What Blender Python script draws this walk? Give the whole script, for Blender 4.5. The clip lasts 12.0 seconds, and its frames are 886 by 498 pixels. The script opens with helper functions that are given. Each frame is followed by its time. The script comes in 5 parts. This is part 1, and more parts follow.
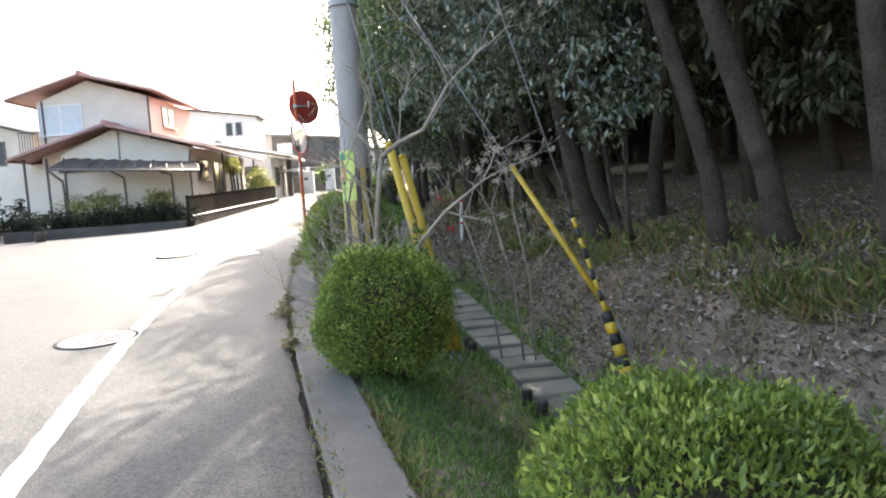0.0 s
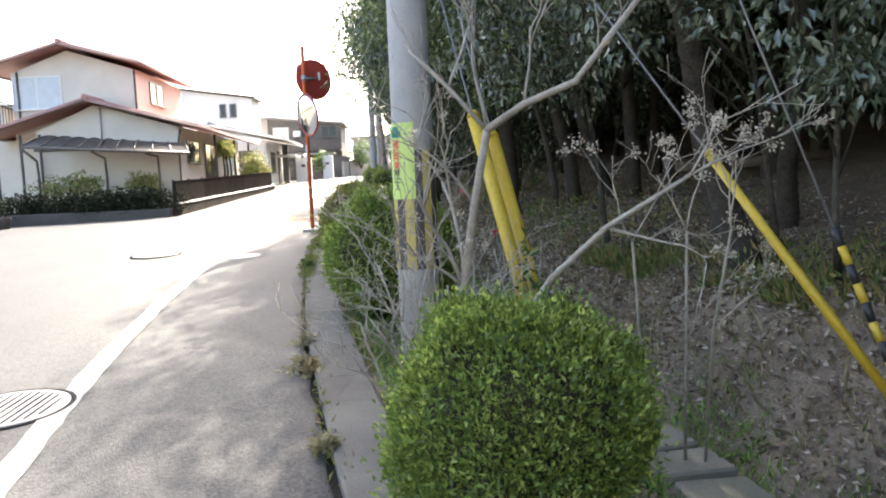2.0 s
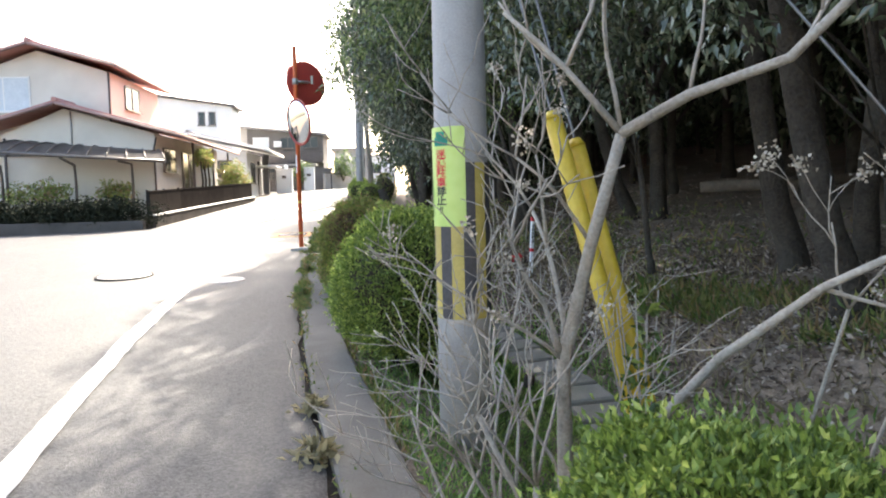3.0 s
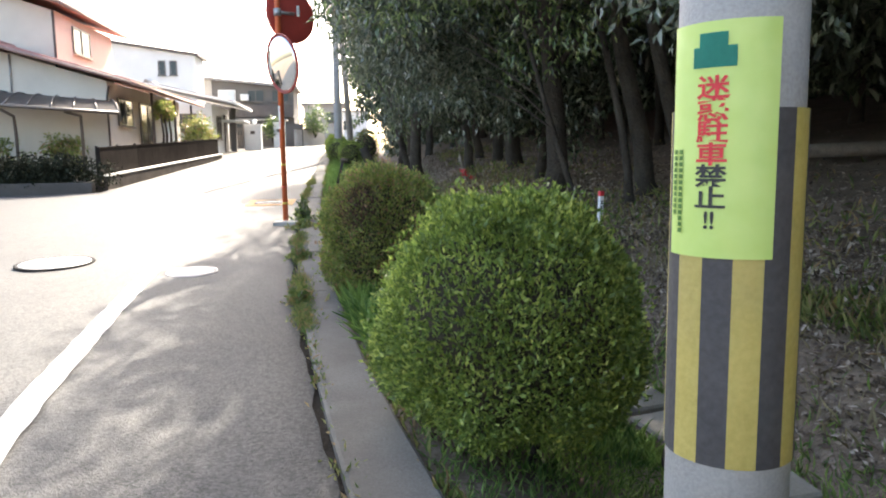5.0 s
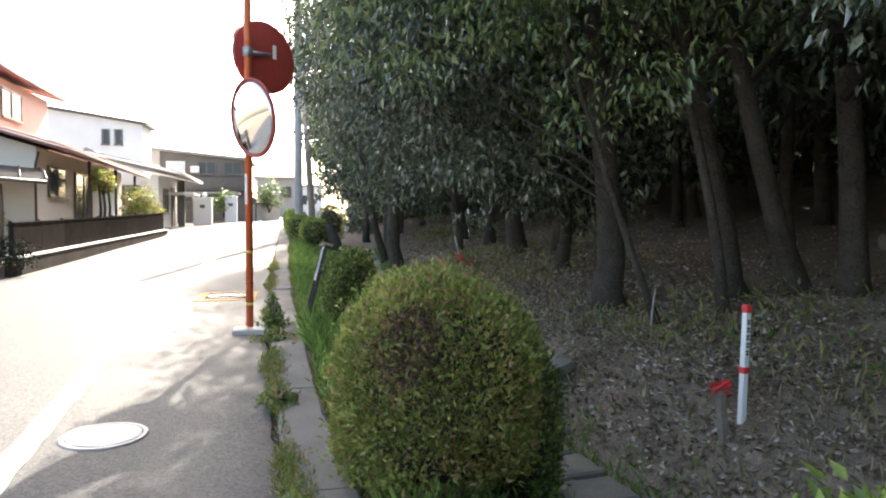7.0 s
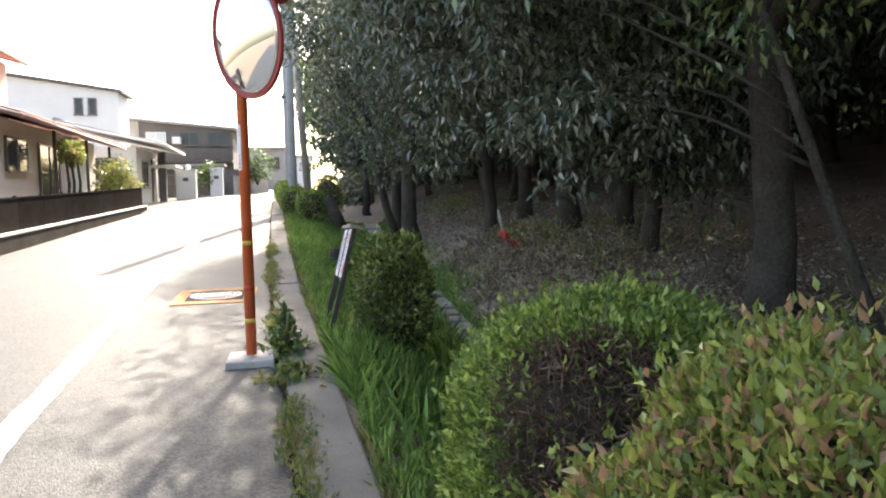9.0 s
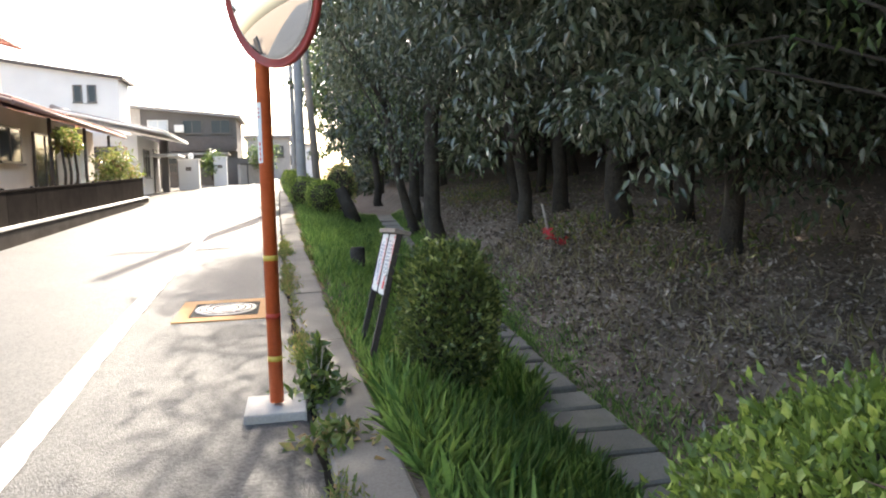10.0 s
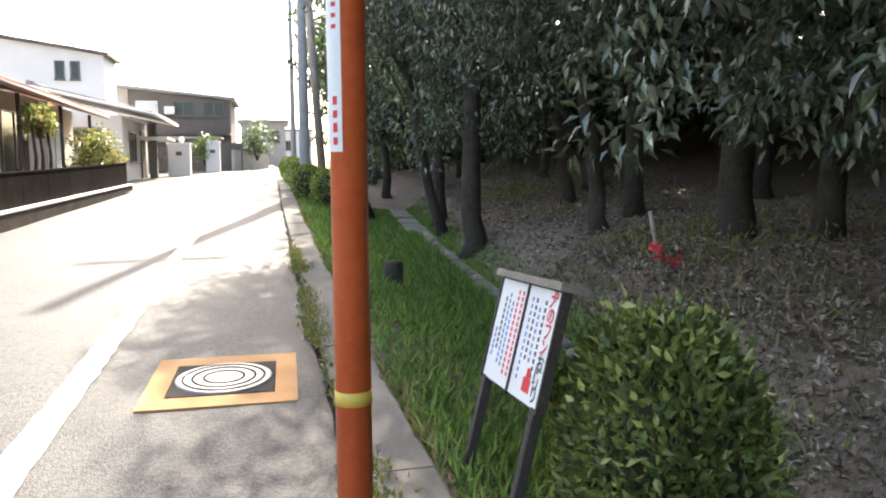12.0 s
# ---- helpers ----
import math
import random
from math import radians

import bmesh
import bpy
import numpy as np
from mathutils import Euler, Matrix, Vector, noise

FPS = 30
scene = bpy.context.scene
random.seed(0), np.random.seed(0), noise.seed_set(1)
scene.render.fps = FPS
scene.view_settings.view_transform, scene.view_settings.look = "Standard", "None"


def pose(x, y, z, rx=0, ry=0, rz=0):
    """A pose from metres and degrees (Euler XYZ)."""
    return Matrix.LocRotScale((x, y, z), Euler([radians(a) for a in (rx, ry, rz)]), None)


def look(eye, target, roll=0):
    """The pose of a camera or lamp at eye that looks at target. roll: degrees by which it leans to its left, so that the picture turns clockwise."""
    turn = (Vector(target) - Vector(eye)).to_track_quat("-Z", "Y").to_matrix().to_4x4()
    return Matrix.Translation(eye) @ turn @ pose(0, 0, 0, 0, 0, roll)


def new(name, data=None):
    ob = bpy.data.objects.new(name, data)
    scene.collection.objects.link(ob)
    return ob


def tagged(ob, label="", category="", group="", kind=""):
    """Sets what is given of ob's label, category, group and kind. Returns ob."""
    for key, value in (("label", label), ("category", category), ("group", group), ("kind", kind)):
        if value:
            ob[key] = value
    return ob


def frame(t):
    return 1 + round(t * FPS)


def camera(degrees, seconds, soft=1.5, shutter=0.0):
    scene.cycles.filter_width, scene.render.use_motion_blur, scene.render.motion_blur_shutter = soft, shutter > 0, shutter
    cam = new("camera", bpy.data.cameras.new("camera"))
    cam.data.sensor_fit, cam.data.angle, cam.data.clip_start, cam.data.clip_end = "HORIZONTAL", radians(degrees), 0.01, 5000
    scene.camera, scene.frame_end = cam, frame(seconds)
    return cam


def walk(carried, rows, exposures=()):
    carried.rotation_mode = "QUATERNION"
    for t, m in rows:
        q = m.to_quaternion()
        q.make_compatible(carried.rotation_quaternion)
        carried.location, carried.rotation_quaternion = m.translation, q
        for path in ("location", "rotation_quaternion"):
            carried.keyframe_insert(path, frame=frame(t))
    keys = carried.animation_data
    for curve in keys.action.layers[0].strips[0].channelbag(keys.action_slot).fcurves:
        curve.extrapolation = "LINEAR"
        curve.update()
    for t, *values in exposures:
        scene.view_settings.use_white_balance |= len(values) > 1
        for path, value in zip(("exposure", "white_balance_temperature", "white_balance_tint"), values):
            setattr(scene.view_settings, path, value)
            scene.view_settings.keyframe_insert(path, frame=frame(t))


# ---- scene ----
cam = camera(63.0, 12.0, soft=2.0)
PATH = [
    (0, (-0.088, 2.651, 1.422), (-0.026, 4.644, 1.27), -4.1),
    (0.5, (-0.208, 3.283, 1.432), (-0.058, 5.271, 1.265), -3.3),
    (1, (-0.42, 3.914, 1.463), (-0.345, 5.905, 1.289), -3.1),
    (1.5, (-0.529, 4.558, 1.477), (-0.439, 6.548, 1.297), -3.1),
    (2, (-0.749, 5.176, 1.506), (-0.664, 7.166, 1.328), -2.5),
    (2.5, (-0.891, 5.776, 1.531), (-0.717, 7.759, 1.341), -1.9),
    (3, (-1.116, 6.411, 1.569), (-0.966, 8.401, 1.427), -1.4),
    (3.5, (-1.254, 7.059, 1.557), (-1.071, 9.041, 1.358), -1.0),
    (3.7, (-1.323, 7.305, 1.58), (-1.175, 9.289, 1.379), -1.0),
    (5.3, (-1.659, 9.097, 1.671), (-1.409, 11.064, 1.407), -0.9),
    (5.5, (-1.687, 9.396, 1.688), (-1.444, 11.363, 1.424), -1.4),
    (6, (-1.821, 9.999, 1.736), (-1.523, 11.973, 1.629), -1.4),
    (6.5, (-1.886, 10.657, 1.749), (-1.566, 12.629, 1.666), -1.7),
    (7, (-2.034, 11.233, 1.769), (-1.658, 13.196, 1.717), -0.1),
    (7.5, (-2.115, 11.891, 1.762), (-1.729, 13.853, 1.716), 0.1),
    (7.7, (-2.153, 12.17, 1.742), (-1.788, 14.135, 1.702), 0.1),
    (9.3, (-2.329, 14.085, 1.853), (-1.923, 16.037, 1.697), -1.4),
    (9.5, (-2.374, 14.34, 1.877), (-1.999, 16.298, 1.714), -1.8),
    (10, (-2.444, 14.919, 1.891), (-2.048, 16.872, 1.721), -1.4),
    (10.5, (-2.452, 15.558, 1.929), (-2.051, 17.511, 1.767), -2.0),
    (11, (-2.515, 16.124, 1.939), (-2.068, 18.067, 1.783), -1.1),
    (11.5, (-2.595, 16.753, 1.955), (-2.187, 18.703, 1.773), -1.2),
    (12, (-2.695, 17.291, 1.987), (-2.278, 19.236, 1.786), -0.4),
]
walk(cam, [(t, look(eye, target, roll)) for t, eye, target, roll in PATH], [(0, 2.42, 7000, 11), (3.5, 2.38, 7000, 11), (6, 2.28, 7050, 11), (7.5, 2.26, 7050, 11), (9.5, 2.1, 7100, 11), (12, 2.2, 7050, 11)])


# ---------------------------------------------------------------- light
SUN_AZ, SUN_EL = radians(10.0), radians(38.0)      # azimuth from +y towards +x
world = bpy.data.worlds.new("sky")
scene.world = world
world.use_nodes = True
wn = world.node_tree.nodes
sky = wn.new("ShaderNodeTexSky")
sky.sky_type, sky.sun_disc = "NISHITA", False
sky.sun_elevation, sky.sun_rotation = SUN_EL, SUN_AZ
sky.air_density, sky.dust_density, sky.ozone_density = 1.0, 3.0, 1.0
wn["Background"].inputs[1].default_value = 0.15
world.node_tree.links.new(sky.outputs[0], wn["Background"].inputs[0])
sun = new("sun", bpy.data.lights.new("sun", "SUN"))
sun.data.energy, sun.data.angle, sun.data.color = 4.0, radians(0.6), (1.0, 0.94, 0.84)
sun.matrix_world = look((math.sin(SUN_AZ) * 50, math.cos(SUN_AZ) * 50, math.tan(SUN_EL) * 50), (0, 0, 0))


# ---------------------------------------------------------------- materials
def mat(name, colors, scale=6.0, rough=0.7, metal=0.0, bump=0.2, fine=60.0, island=0.0, objvar=0.0, spec=0.5, translucent=0.0, stain=0.0, stain_col=(0.05, 0.045, 0.04), speck=0.0):
    """Two colours mixed by noise at two scales, with relief, stains and variation per piece."""
    m = bpy.data.materials.new(name)
    m.use_nodes = True
    n, l = m.node_tree.nodes, m.node_tree.links
    b = n["Principled BSDF"]
    tc = n.new("ShaderNodeTexCoord")
    geo = n.new("ShaderNodeNewGeometry")
    big, small = n.new("ShaderNodeTexNoise"), n.new("ShaderNodeTexNoise")
    big.inputs["Scale"].default_value, big.inputs["Detail"].default_value = scale, 5
    small.inputs["Scale"].default_value, small.inputs["Detail"].default_value = fine, 3
    for t in (big, small):
        l.new(geo.outputs["Position"], t.inputs["Vector"])
    ramp = n.new("ShaderNodeValToRGB")
    ramp.color_ramp.elements[0].position, ramp.color_ramp.elements[1].position = 0.3, 0.7
    ramp.color_ramp.elements[0].color, ramp.color_ramp.elements[1].color = (*colors[0], 1), (*colors[1], 1)
    mixf = n.new("ShaderNodeMath")
    mixf.operation = "MULTIPLY_ADD"
    l.new(small.outputs[0], mixf.inputs[0])
    mixf.inputs[1].default_value = 0.5
    half = n.new("ShaderNodeMath")
    half.operation = "MULTIPLY"
    half.inputs[1].default_value = 0.5
    l.new(big.outputs[0], half.inputs[0])
    l.new(half.outputs[0], mixf.inputs[2])
    fac = mixf.outputs[0]
    for src, amount in ((geo.outputs["Random Per Island"], island), (None, objvar)):
        if amount:
            if src is None:
                src = n.new("ShaderNodeObjectInfo").outputs["Random"]
            add = n.new("ShaderNodeMath")
            add.operation = "MULTIPLY_ADD"
            l.new(src, add.inputs[0])
            add.inputs[1].default_value = amount
            sub = n.new("ShaderNodeMath")
            sub.operation = "SUBTRACT"
            l.new(fac, sub.inputs[0])
            sub.inputs[1].default_value = amount / 2
            l.new(sub.outputs[0], add.inputs[2])
            fac = add.outputs[0]
    l.new(fac, ramp.inputs[0])
    col = ramp.outputs[0]
    if len(colors) > 2:
        e = ramp.color_ramp.elements.new(0.82)
        e.color = (*colors[2], 1)
    if stain:
        st = n.new("ShaderNodeTexNoise")
        st.inputs["Scale"].default_value, st.inputs["Detail"].default_value = 1.3, 8
        st.inputs["Roughness"].default_value = 0.65
        l.new(geo.outputs["Position"], st.inputs["Vector"])
        sr = n.new("ShaderNodeValToRGB")
        sr.color_ramp.elements[0].position, sr.color_ramp.elements[1].position = 0.48, 0.72
        l.new(st.outputs[0], sr.inputs[0])
        k = n.new("ShaderNodeMath")
        k.operation = "MULTIPLY"
        k.inputs[1].default_value = stain
        l.new(sr.outputs[0], k.inputs[0])
        mx = n.new("ShaderNodeMixRGB")
        mx.inputs[2].default_value = (*stain_col, 1)
        l.new(k.outputs[0], mx.inputs[0])
        l.new(col, mx.inputs[1])
        col = mx.outputs[0]
    if speck:
        sp = n.new("ShaderNodeTexVoronoi")
        sp.inputs["Scale"].default_value = 85
        l.new(geo.outputs["Position"], sp.inputs["Vector"])
        bw = n.new("ShaderNodeSeparateColor")
        l.new(sp.outputs["Color"], bw.inputs[0])
        rg = n.new("ShaderNodeMapRange")
        rg.inputs["To Min"].default_value, rg.inputs["To Max"].default_value = 1 - speck, 1 + speck
        l.new(bw.outputs[0], rg.inputs["Value"])
        ml = n.new("ShaderNodeVectorMath")
        ml.operation = "SCALE"
        l.new(col, ml.inputs[0])
        l.new(rg.outputs[0], ml.inputs["Scale"])
        col = ml.outputs[0]
    l.new(col, b.inputs["Base Color"])
    b.inputs["Roughness"].default_value, b.inputs["Metallic"].default_value = rough, metal
    b.inputs["Specular IOR Level"].default_value = spec
    if bump:
        bp = n.new("ShaderNodeBump")
        bp.inputs["Strength"].default_value, bp.inputs["Distance"].default_value = bump, 0.025 if bump > 0.8 else 0.01
        l.new(small.outputs[0], bp.inputs["Height"])
        l.new(bp.outputs[0], b.inputs["Normal"])
    if translucent:
        tr = n.new("ShaderNodeBsdfTranslucent")
        hue = n.new("ShaderNodeHueSaturation")
        hue.inputs["Value"].default_value = 1.6
        l.new(col, hue.inputs["Color"])
        l.new(hue.outputs[0], tr.inputs[0])
        ms = n.new("ShaderNodeMixShader")
        ms.inputs[0].default_value = translucent
        l.new(b.outputs[0], ms.inputs[1])
        l.new(tr.outputs[0], ms.inputs[2])
        l.new(ms.outputs[0], n["Material Output"].inputs[0])
    return m


ASPHALT = mat("asphalt", [(0.038, 0.038, 0.039), (0.07, 0.069, 0.068)], 0.8, 0.68, spec=0.38, bump=0.7, fine=110, stain=0.5, stain_col=(0.07, 0.068, 0.064), speck=0.55)
CONCRETE = mat("concrete", [(0.115, 0.103, 0.088), (0.215, 0.198, 0.17)], 3, 0.9, spec=0.3, bump=0.35, fine=90, objvar=0.12, stain=0.7, stain_col=(0.095, 0.085, 0.068))
# worn concrete lightened further to stand for sun on the footing
SUNLITCON = mat("sunlit_concrete", [(0.34, 0.325, 0.3), (0.52, 0.5, 0.47)], 5, 0.9, spec=0.3, bump=0.35, fine=90, stain=0.5, stain_col=(0.25, 0.235, 0.2))
SLAB = mat("slab", [(0.15, 0.14, 0.115), (0.27, 0.25, 0.21)], 4, 0.9, bump=0.4, fine=80, objvar=0.3, stain=0.5, stain_col=(0.13, 0.13, 0.07))
WHITELINE = mat("road_paint", [(0.32, 0.31, 0.3), (0.6, 0.59, 0.56)], 9, 0.6, bump=0.3, fine=120, stain=0.9, stain_col=(0.2, 0.19, 0.18))
YELLOWPATCH = mat("worn_yellow_paint", [(0.42, 0.21, 0.085), (0.54, 0.3, 0.13)], 4, 0.8, spec=0.2, bump=0.3, fine=120, stain=0.35, stain_col=(0.4, 0.3, 0.2))
IRON = mat("cast_iron", [(0.02, 0.019, 0.018), (0.045, 0.042, 0.04)], 8, 0.85, 0.0, spec=0.12, bump=0.3, fine=200)
# iron made pale so the lids carry the sun's glare as colour
GLAREIRON = mat("glare_pale_iron", [(0.28, 0.27, 0.26), (0.45, 0.43, 0.42)], 8, 0.5, 0.3, bump=0.3, fine=200)
SOIL = mat("soil", [(0.115, 0.083, 0.058), (0.285, 0.22, 0.16)], 2.2, 0.95, bump=0.9, fine=38, stain=0.5, stain_col=(0.19, 0.165, 0.13))
# soil with the crack's deep shadow put into its colour
SHADEDSOIL = mat("shaded_soil", [(0.018, 0.015, 0.012), (0.05, 0.042, 0.033)], 6, 0.95, spec=0.1, bump=0.9, fine=60)
GRASS = mat("grass_blade", [(0.095, 0.19, 0.045), (0.28, 0.41, 0.11)], 2.0, 0.55, bump=0, island=0.7, translucent=0.35)
DRYGRASS = mat("dry_grass", [(0.2, 0.17, 0.09), (0.36, 0.31, 0.18)], 3.0, 0.8, bump=0, island=0.8, translucent=0.2)
WEED = mat("weed_leaf", [(0.09, 0.14, 0.03), (0.26, 0.26, 0.08), (0.3, 0.2, 0.1)], 3.0, 0.6, bump=0, island=0.8, translucent=0.25)
BUSHLEAF = mat("azalea_leaf", [(0.098, 0.152, 0.03), (0.25, 0.335, 0.07), (0.41, 0.47, 0.125)], 4.0, 0.42, bump=0, island=0.75, translucent=0.3)
BUSHRED = mat("azalea_leaf_winter", [(0.125, 0.165, 0.038), (0.33, 0.37, 0.085), (0.33, 0.19, 0.11)], 2.2, 0.42, bump=0, island=0.8, translucent=0.25)
BUSHDARK = mat("camellia_leaf", [(0.05, 0.09, 0.02), (0.12, 0.18, 0.04), (0.26, 0.31, 0.07)], 4.0, 0.4, bump=0, island=0.75, translucent=0.2)
BUSHMID = mat("evergreen_leaf", [(0.075, 0.108, 0.03), (0.18, 0.23, 0.06), (0.35, 0.38, 0.12)], 4.0, 0.42, bump=0, island=0.8, translucent=0.25)
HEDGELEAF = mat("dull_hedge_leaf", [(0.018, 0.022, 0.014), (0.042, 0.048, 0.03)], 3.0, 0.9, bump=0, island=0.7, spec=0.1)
TREELEAF = mat("oak_leaf", [(0.05, 0.07, 0.04), (0.13, 0.16, 0.095), (0.22, 0.245, 0.165)], 1.2, 0.24, bump=0, island=0.7, translucent=0.12, spec=1.0)
TREELEAF2 = mat("oak_leaf_yellow", [(0.062, 0.105, 0.038), (0.17, 0.235, 0.08), (0.25, 0.3, 0.12)], 1.2, 0.27, bump=0, island=0.7, translucent=0.2, spec=0.9)
LITTER = mat("dead_leaf", [(0.09, 0.063, 0.045), (0.25, 0.19, 0.14), (0.45, 0.38, 0.31)], 1.5, 0.75, bump=0, island=1.0)
RUSSET = mat("russet_twig", [(0.09, 0.05, 0.035), (0.22, 0.13, 0.085)], 12, 0.85, bump=0, island=0.7)
# inner twigs of the bushes, darkened as the shade behind the leaves
TWIG = mat("shaded_twig_core", [(0.035, 0.028, 0.018), (0.075, 0.06, 0.04)], 18, 0.95, bump=0.8, fine=60)
BARK = mat("bark", [(0.03, 0.025, 0.02), (0.085, 0.072, 0.058)], 5, 0.95, bump=1.0, fine=38, stain=0.35, stain_col=(0.14, 0.132, 0.112), spec=0.2)
GREYBARK = mat("pale_bark", [(0.24, 0.205, 0.165), (0.5, 0.45, 0.38)], 14, 0.85, bump=0.4, fine=80, stain=0.4, stain_col=(0.12, 0.1, 0.08))
DRYFLOWER = mat("dried_flower", [(0.3, 0.26, 0.2), (0.55, 0.5, 0.42)], 20, 0.9, bump=0, island=0.6, translucent=0.2)
POLECON = mat("pole_concrete", [(0.3, 0.29, 0.28), (0.46, 0.45, 0.43)], 4, 0.8, bump=0.25, fine=110, stain=0.35, stain_col=(0.18, 0.17, 0.16))
ORANGE = mat("orange_paint", [(0.52, 0.09, 0.025), (0.66, 0.14, 0.04)], 6, 0.42, bump=0.05, fine=50, stain=0.35, stain_col=(0.36, 0.08, 0.035))
REDTAPE = mat("red_tape", [(0.42, 0.04, 0.02), (0.52, 0.06, 0.03)], 9, 0.5, bump=0.05)
# mirror backs: red darkened to hold the shade of backlight
BACKLITRED = mat("backlit_red_paint", [(0.3, 0.035, 0.03), (0.42, 0.055, 0.04)], 6, 0.5, bump=0.05, fine=50)
YELLOW = mat("yellow_plastic", [(0.45, 0.3, 0.018), (0.6, 0.42, 0.035)], 6, 0.5, bump=0.1, fine=40, stain=0.35, stain_col=(0.34, 0.23, 0.05))
YELLOWBAND = mat("yellow_tape", [(0.6, 0.42, 0.06), (0.7, 0.5, 0.1)], 9, 0.5, bump=0.05)
BLACK = mat("black_plastic", [(0.012, 0.012, 0.012), (0.03, 0.03, 0.03)], 9, 0.5, bump=0.1)
DARKSTRIPE = mat("dark_stripe", [(0.05, 0.045, 0.045), (0.09, 0.085, 0.085)], 6, 0.7, bump=0.2)
STRIPEYEL = mat("faded_yellow", [(0.42, 0.33, 0.08), (0.58, 0.46, 0.14)], 6, 0.65, bump=0.2, stain=0.4, stain_col=(0.3, 0.26, 0.16))
SHEET = mat("notice_sheet", [(0.5, 0.66, 0.16), (0.6, 0.74, 0.24)], 3, 0.45, bump=0.1, fine=15, stain=0.25, stain_col=(0.36, 0.5, 0.14))
TEAL = mat("teal_ink", [(0.02, 0.3, 0.22), (0.03, 0.38, 0.28)], 5, 0.5, bump=0)
REDINK = mat("red_ink", [(0.6, 0.02, 0.03), (0.72, 0.05, 0.05)], 5, 0.5, bump=0)
BLACKINK = mat("black_ink", [(0.02, 0.02, 0.02), (0.035, 0.035, 0.035)], 5, 0.5, bump=0)
GREENINK = mat("green_ink", [(0.12, 0.28, 0.06), (0.15, 0.32, 0.08)], 5, 0.5, bump=0)
BLUEINK = mat("blue_ink", [(0.12, 0.2, 0.4), (0.16, 0.26, 0.48)], 5, 0.5, bump=0)
WHITE = mat("white_plate", [(0.72, 0.72, 0.7), (0.82, 0.82, 0.8)], 5, 0.4, bump=0.03, stain=0.15, stain_col=(0.6, 0.58, 0.54))
WOODDARK = mat("dark_wood", [(0.022, 0.017, 0.015), (0.055, 0.044, 0.038)], 9, 0.75, bump=0.4, fine=60)
WOODGREY = mat("grey_wood", [(0.14, 0.115, 0.09), (0.27, 0.23, 0.19)], 9, 0.9, bump=0.6, fine=50)
STEEL = mat("galvanised", [(0.3, 0.3, 0.3), (0.45, 0.45, 0.45)], 7, 0.45, 0.8, bump=0.05)
CREAM = mat("cream_render", [(0.6, 0.545, 0.47), (0.72, 0.665, 0.58)], 1.5, 0.9, bump=0.15, fine=60, stain=0.2, stain_col=(0.5, 0.45, 0.38))
# render tinted with the pink glow of sun on the side wall
PINKLIT = mat("pink_lit_render", [(0.72, 0.52, 0.42), (0.8, 0.6, 0.5)], 1.5, 0.9, bump=0.15, fine=60, stain=0.2, stain_col=(0.6, 0.42, 0.34))
WHITEWALL = mat("white_render", [(0.62, 0.62, 0.61), (0.73, 0.73, 0.72)], 1.0, 0.9, bump=0.1, fine=50, stain=0.2, stain_col=(0.58, 0.56, 0.54))
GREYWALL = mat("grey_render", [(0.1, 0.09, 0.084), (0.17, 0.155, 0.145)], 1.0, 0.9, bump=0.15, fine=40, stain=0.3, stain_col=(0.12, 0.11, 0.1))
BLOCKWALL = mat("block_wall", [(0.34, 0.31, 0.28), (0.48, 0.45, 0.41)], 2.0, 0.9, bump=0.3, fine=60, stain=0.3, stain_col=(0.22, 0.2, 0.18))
DARKWALL = mat("dark_concrete", [(0.07, 0.064, 0.06), (0.13, 0.12, 0.11)], 2.0, 0.9, spec=0.0, bump=0.3, fine=60, stain=0.4, stain_col=(0.05, 0.045, 0.04))
TILE = mat("roof_tile", [(0.16, 0.15, 0.15), (0.3, 0.28, 0.27)], 3, 0.42, bump=0.2, fine=40, island=0.3)
TILERED = mat("red_roof_metal", [(0.36, 0.16, 0.13), (0.48, 0.24, 0.2)], 3, 0.5, bump=0.1, fine=30)
FENCE = mat("brown_fence_metal", [(0.022, 0.019, 0.0175), (0.038, 0.033, 0.03)], 4, 0.85, bump=0.1, objvar=0.3, spec=0.0)
TRIM = mat("dark_trim", [(0.07, 0.055, 0.05), (0.12, 0.1, 0.09)], 5, 0.6, bump=0.1)
# roof trim red, lightened to hold the bloom of backlight
BARGE = mat("bloom_red_trim", [(0.24, 0.14, 0.12), (0.36, 0.22, 0.19)], 5, 0.6, bump=0.1)
WTRIM = mat("white_trim", [(0.68, 0.67, 0.64), (0.8, 0.79, 0.76)], 4, 0.5, bump=0.05)
ALU = mat("bronze_aluminium", [(0.1, 0.085, 0.075), (0.16, 0.14, 0.125)], 6, 0.4, 0.5, bump=0)
POLYPANEL = mat("carport_panel", [(0.12, 0.11, 0.105), (0.2, 0.19, 0.18)], 3, 0.4, bump=0.05, translucent=0.35)
CURTAIN = mat("curtain", [(0.5, 0.55, 0.58), (0.64, 0.68, 0.7)], 3, 0.9, bump=0.2, fine=20)


def plain(name, color, rough, metal=0.0, transmission=0.0):
    m = bpy.data.materials.new(name)
    m.use_nodes = True
    b = m.node_tree.nodes["Principled BSDF"]
    b.inputs["Base Color"].default_value = (*color, 1)
    b.inputs["Roughness"].default_value, b.inputs["Metallic"].default_value = rough, metal
    b.inputs["Transmission Weight"].default_value = transmission
    return m


MIRROR = plain("mirror", (0.85, 0.87, 0.88), 0.02, 1.0)
GLASS = plain("window_glass", (0.05, 0.06, 0.065), 0.1)
GLASS.node_tree.nodes["Principled BSDF"].inputs["Specular IOR Level"].default_value = 0.22
LAMPGLOBE = plain("opal_globe", (0.8, 0.8, 0.78), 0.3)
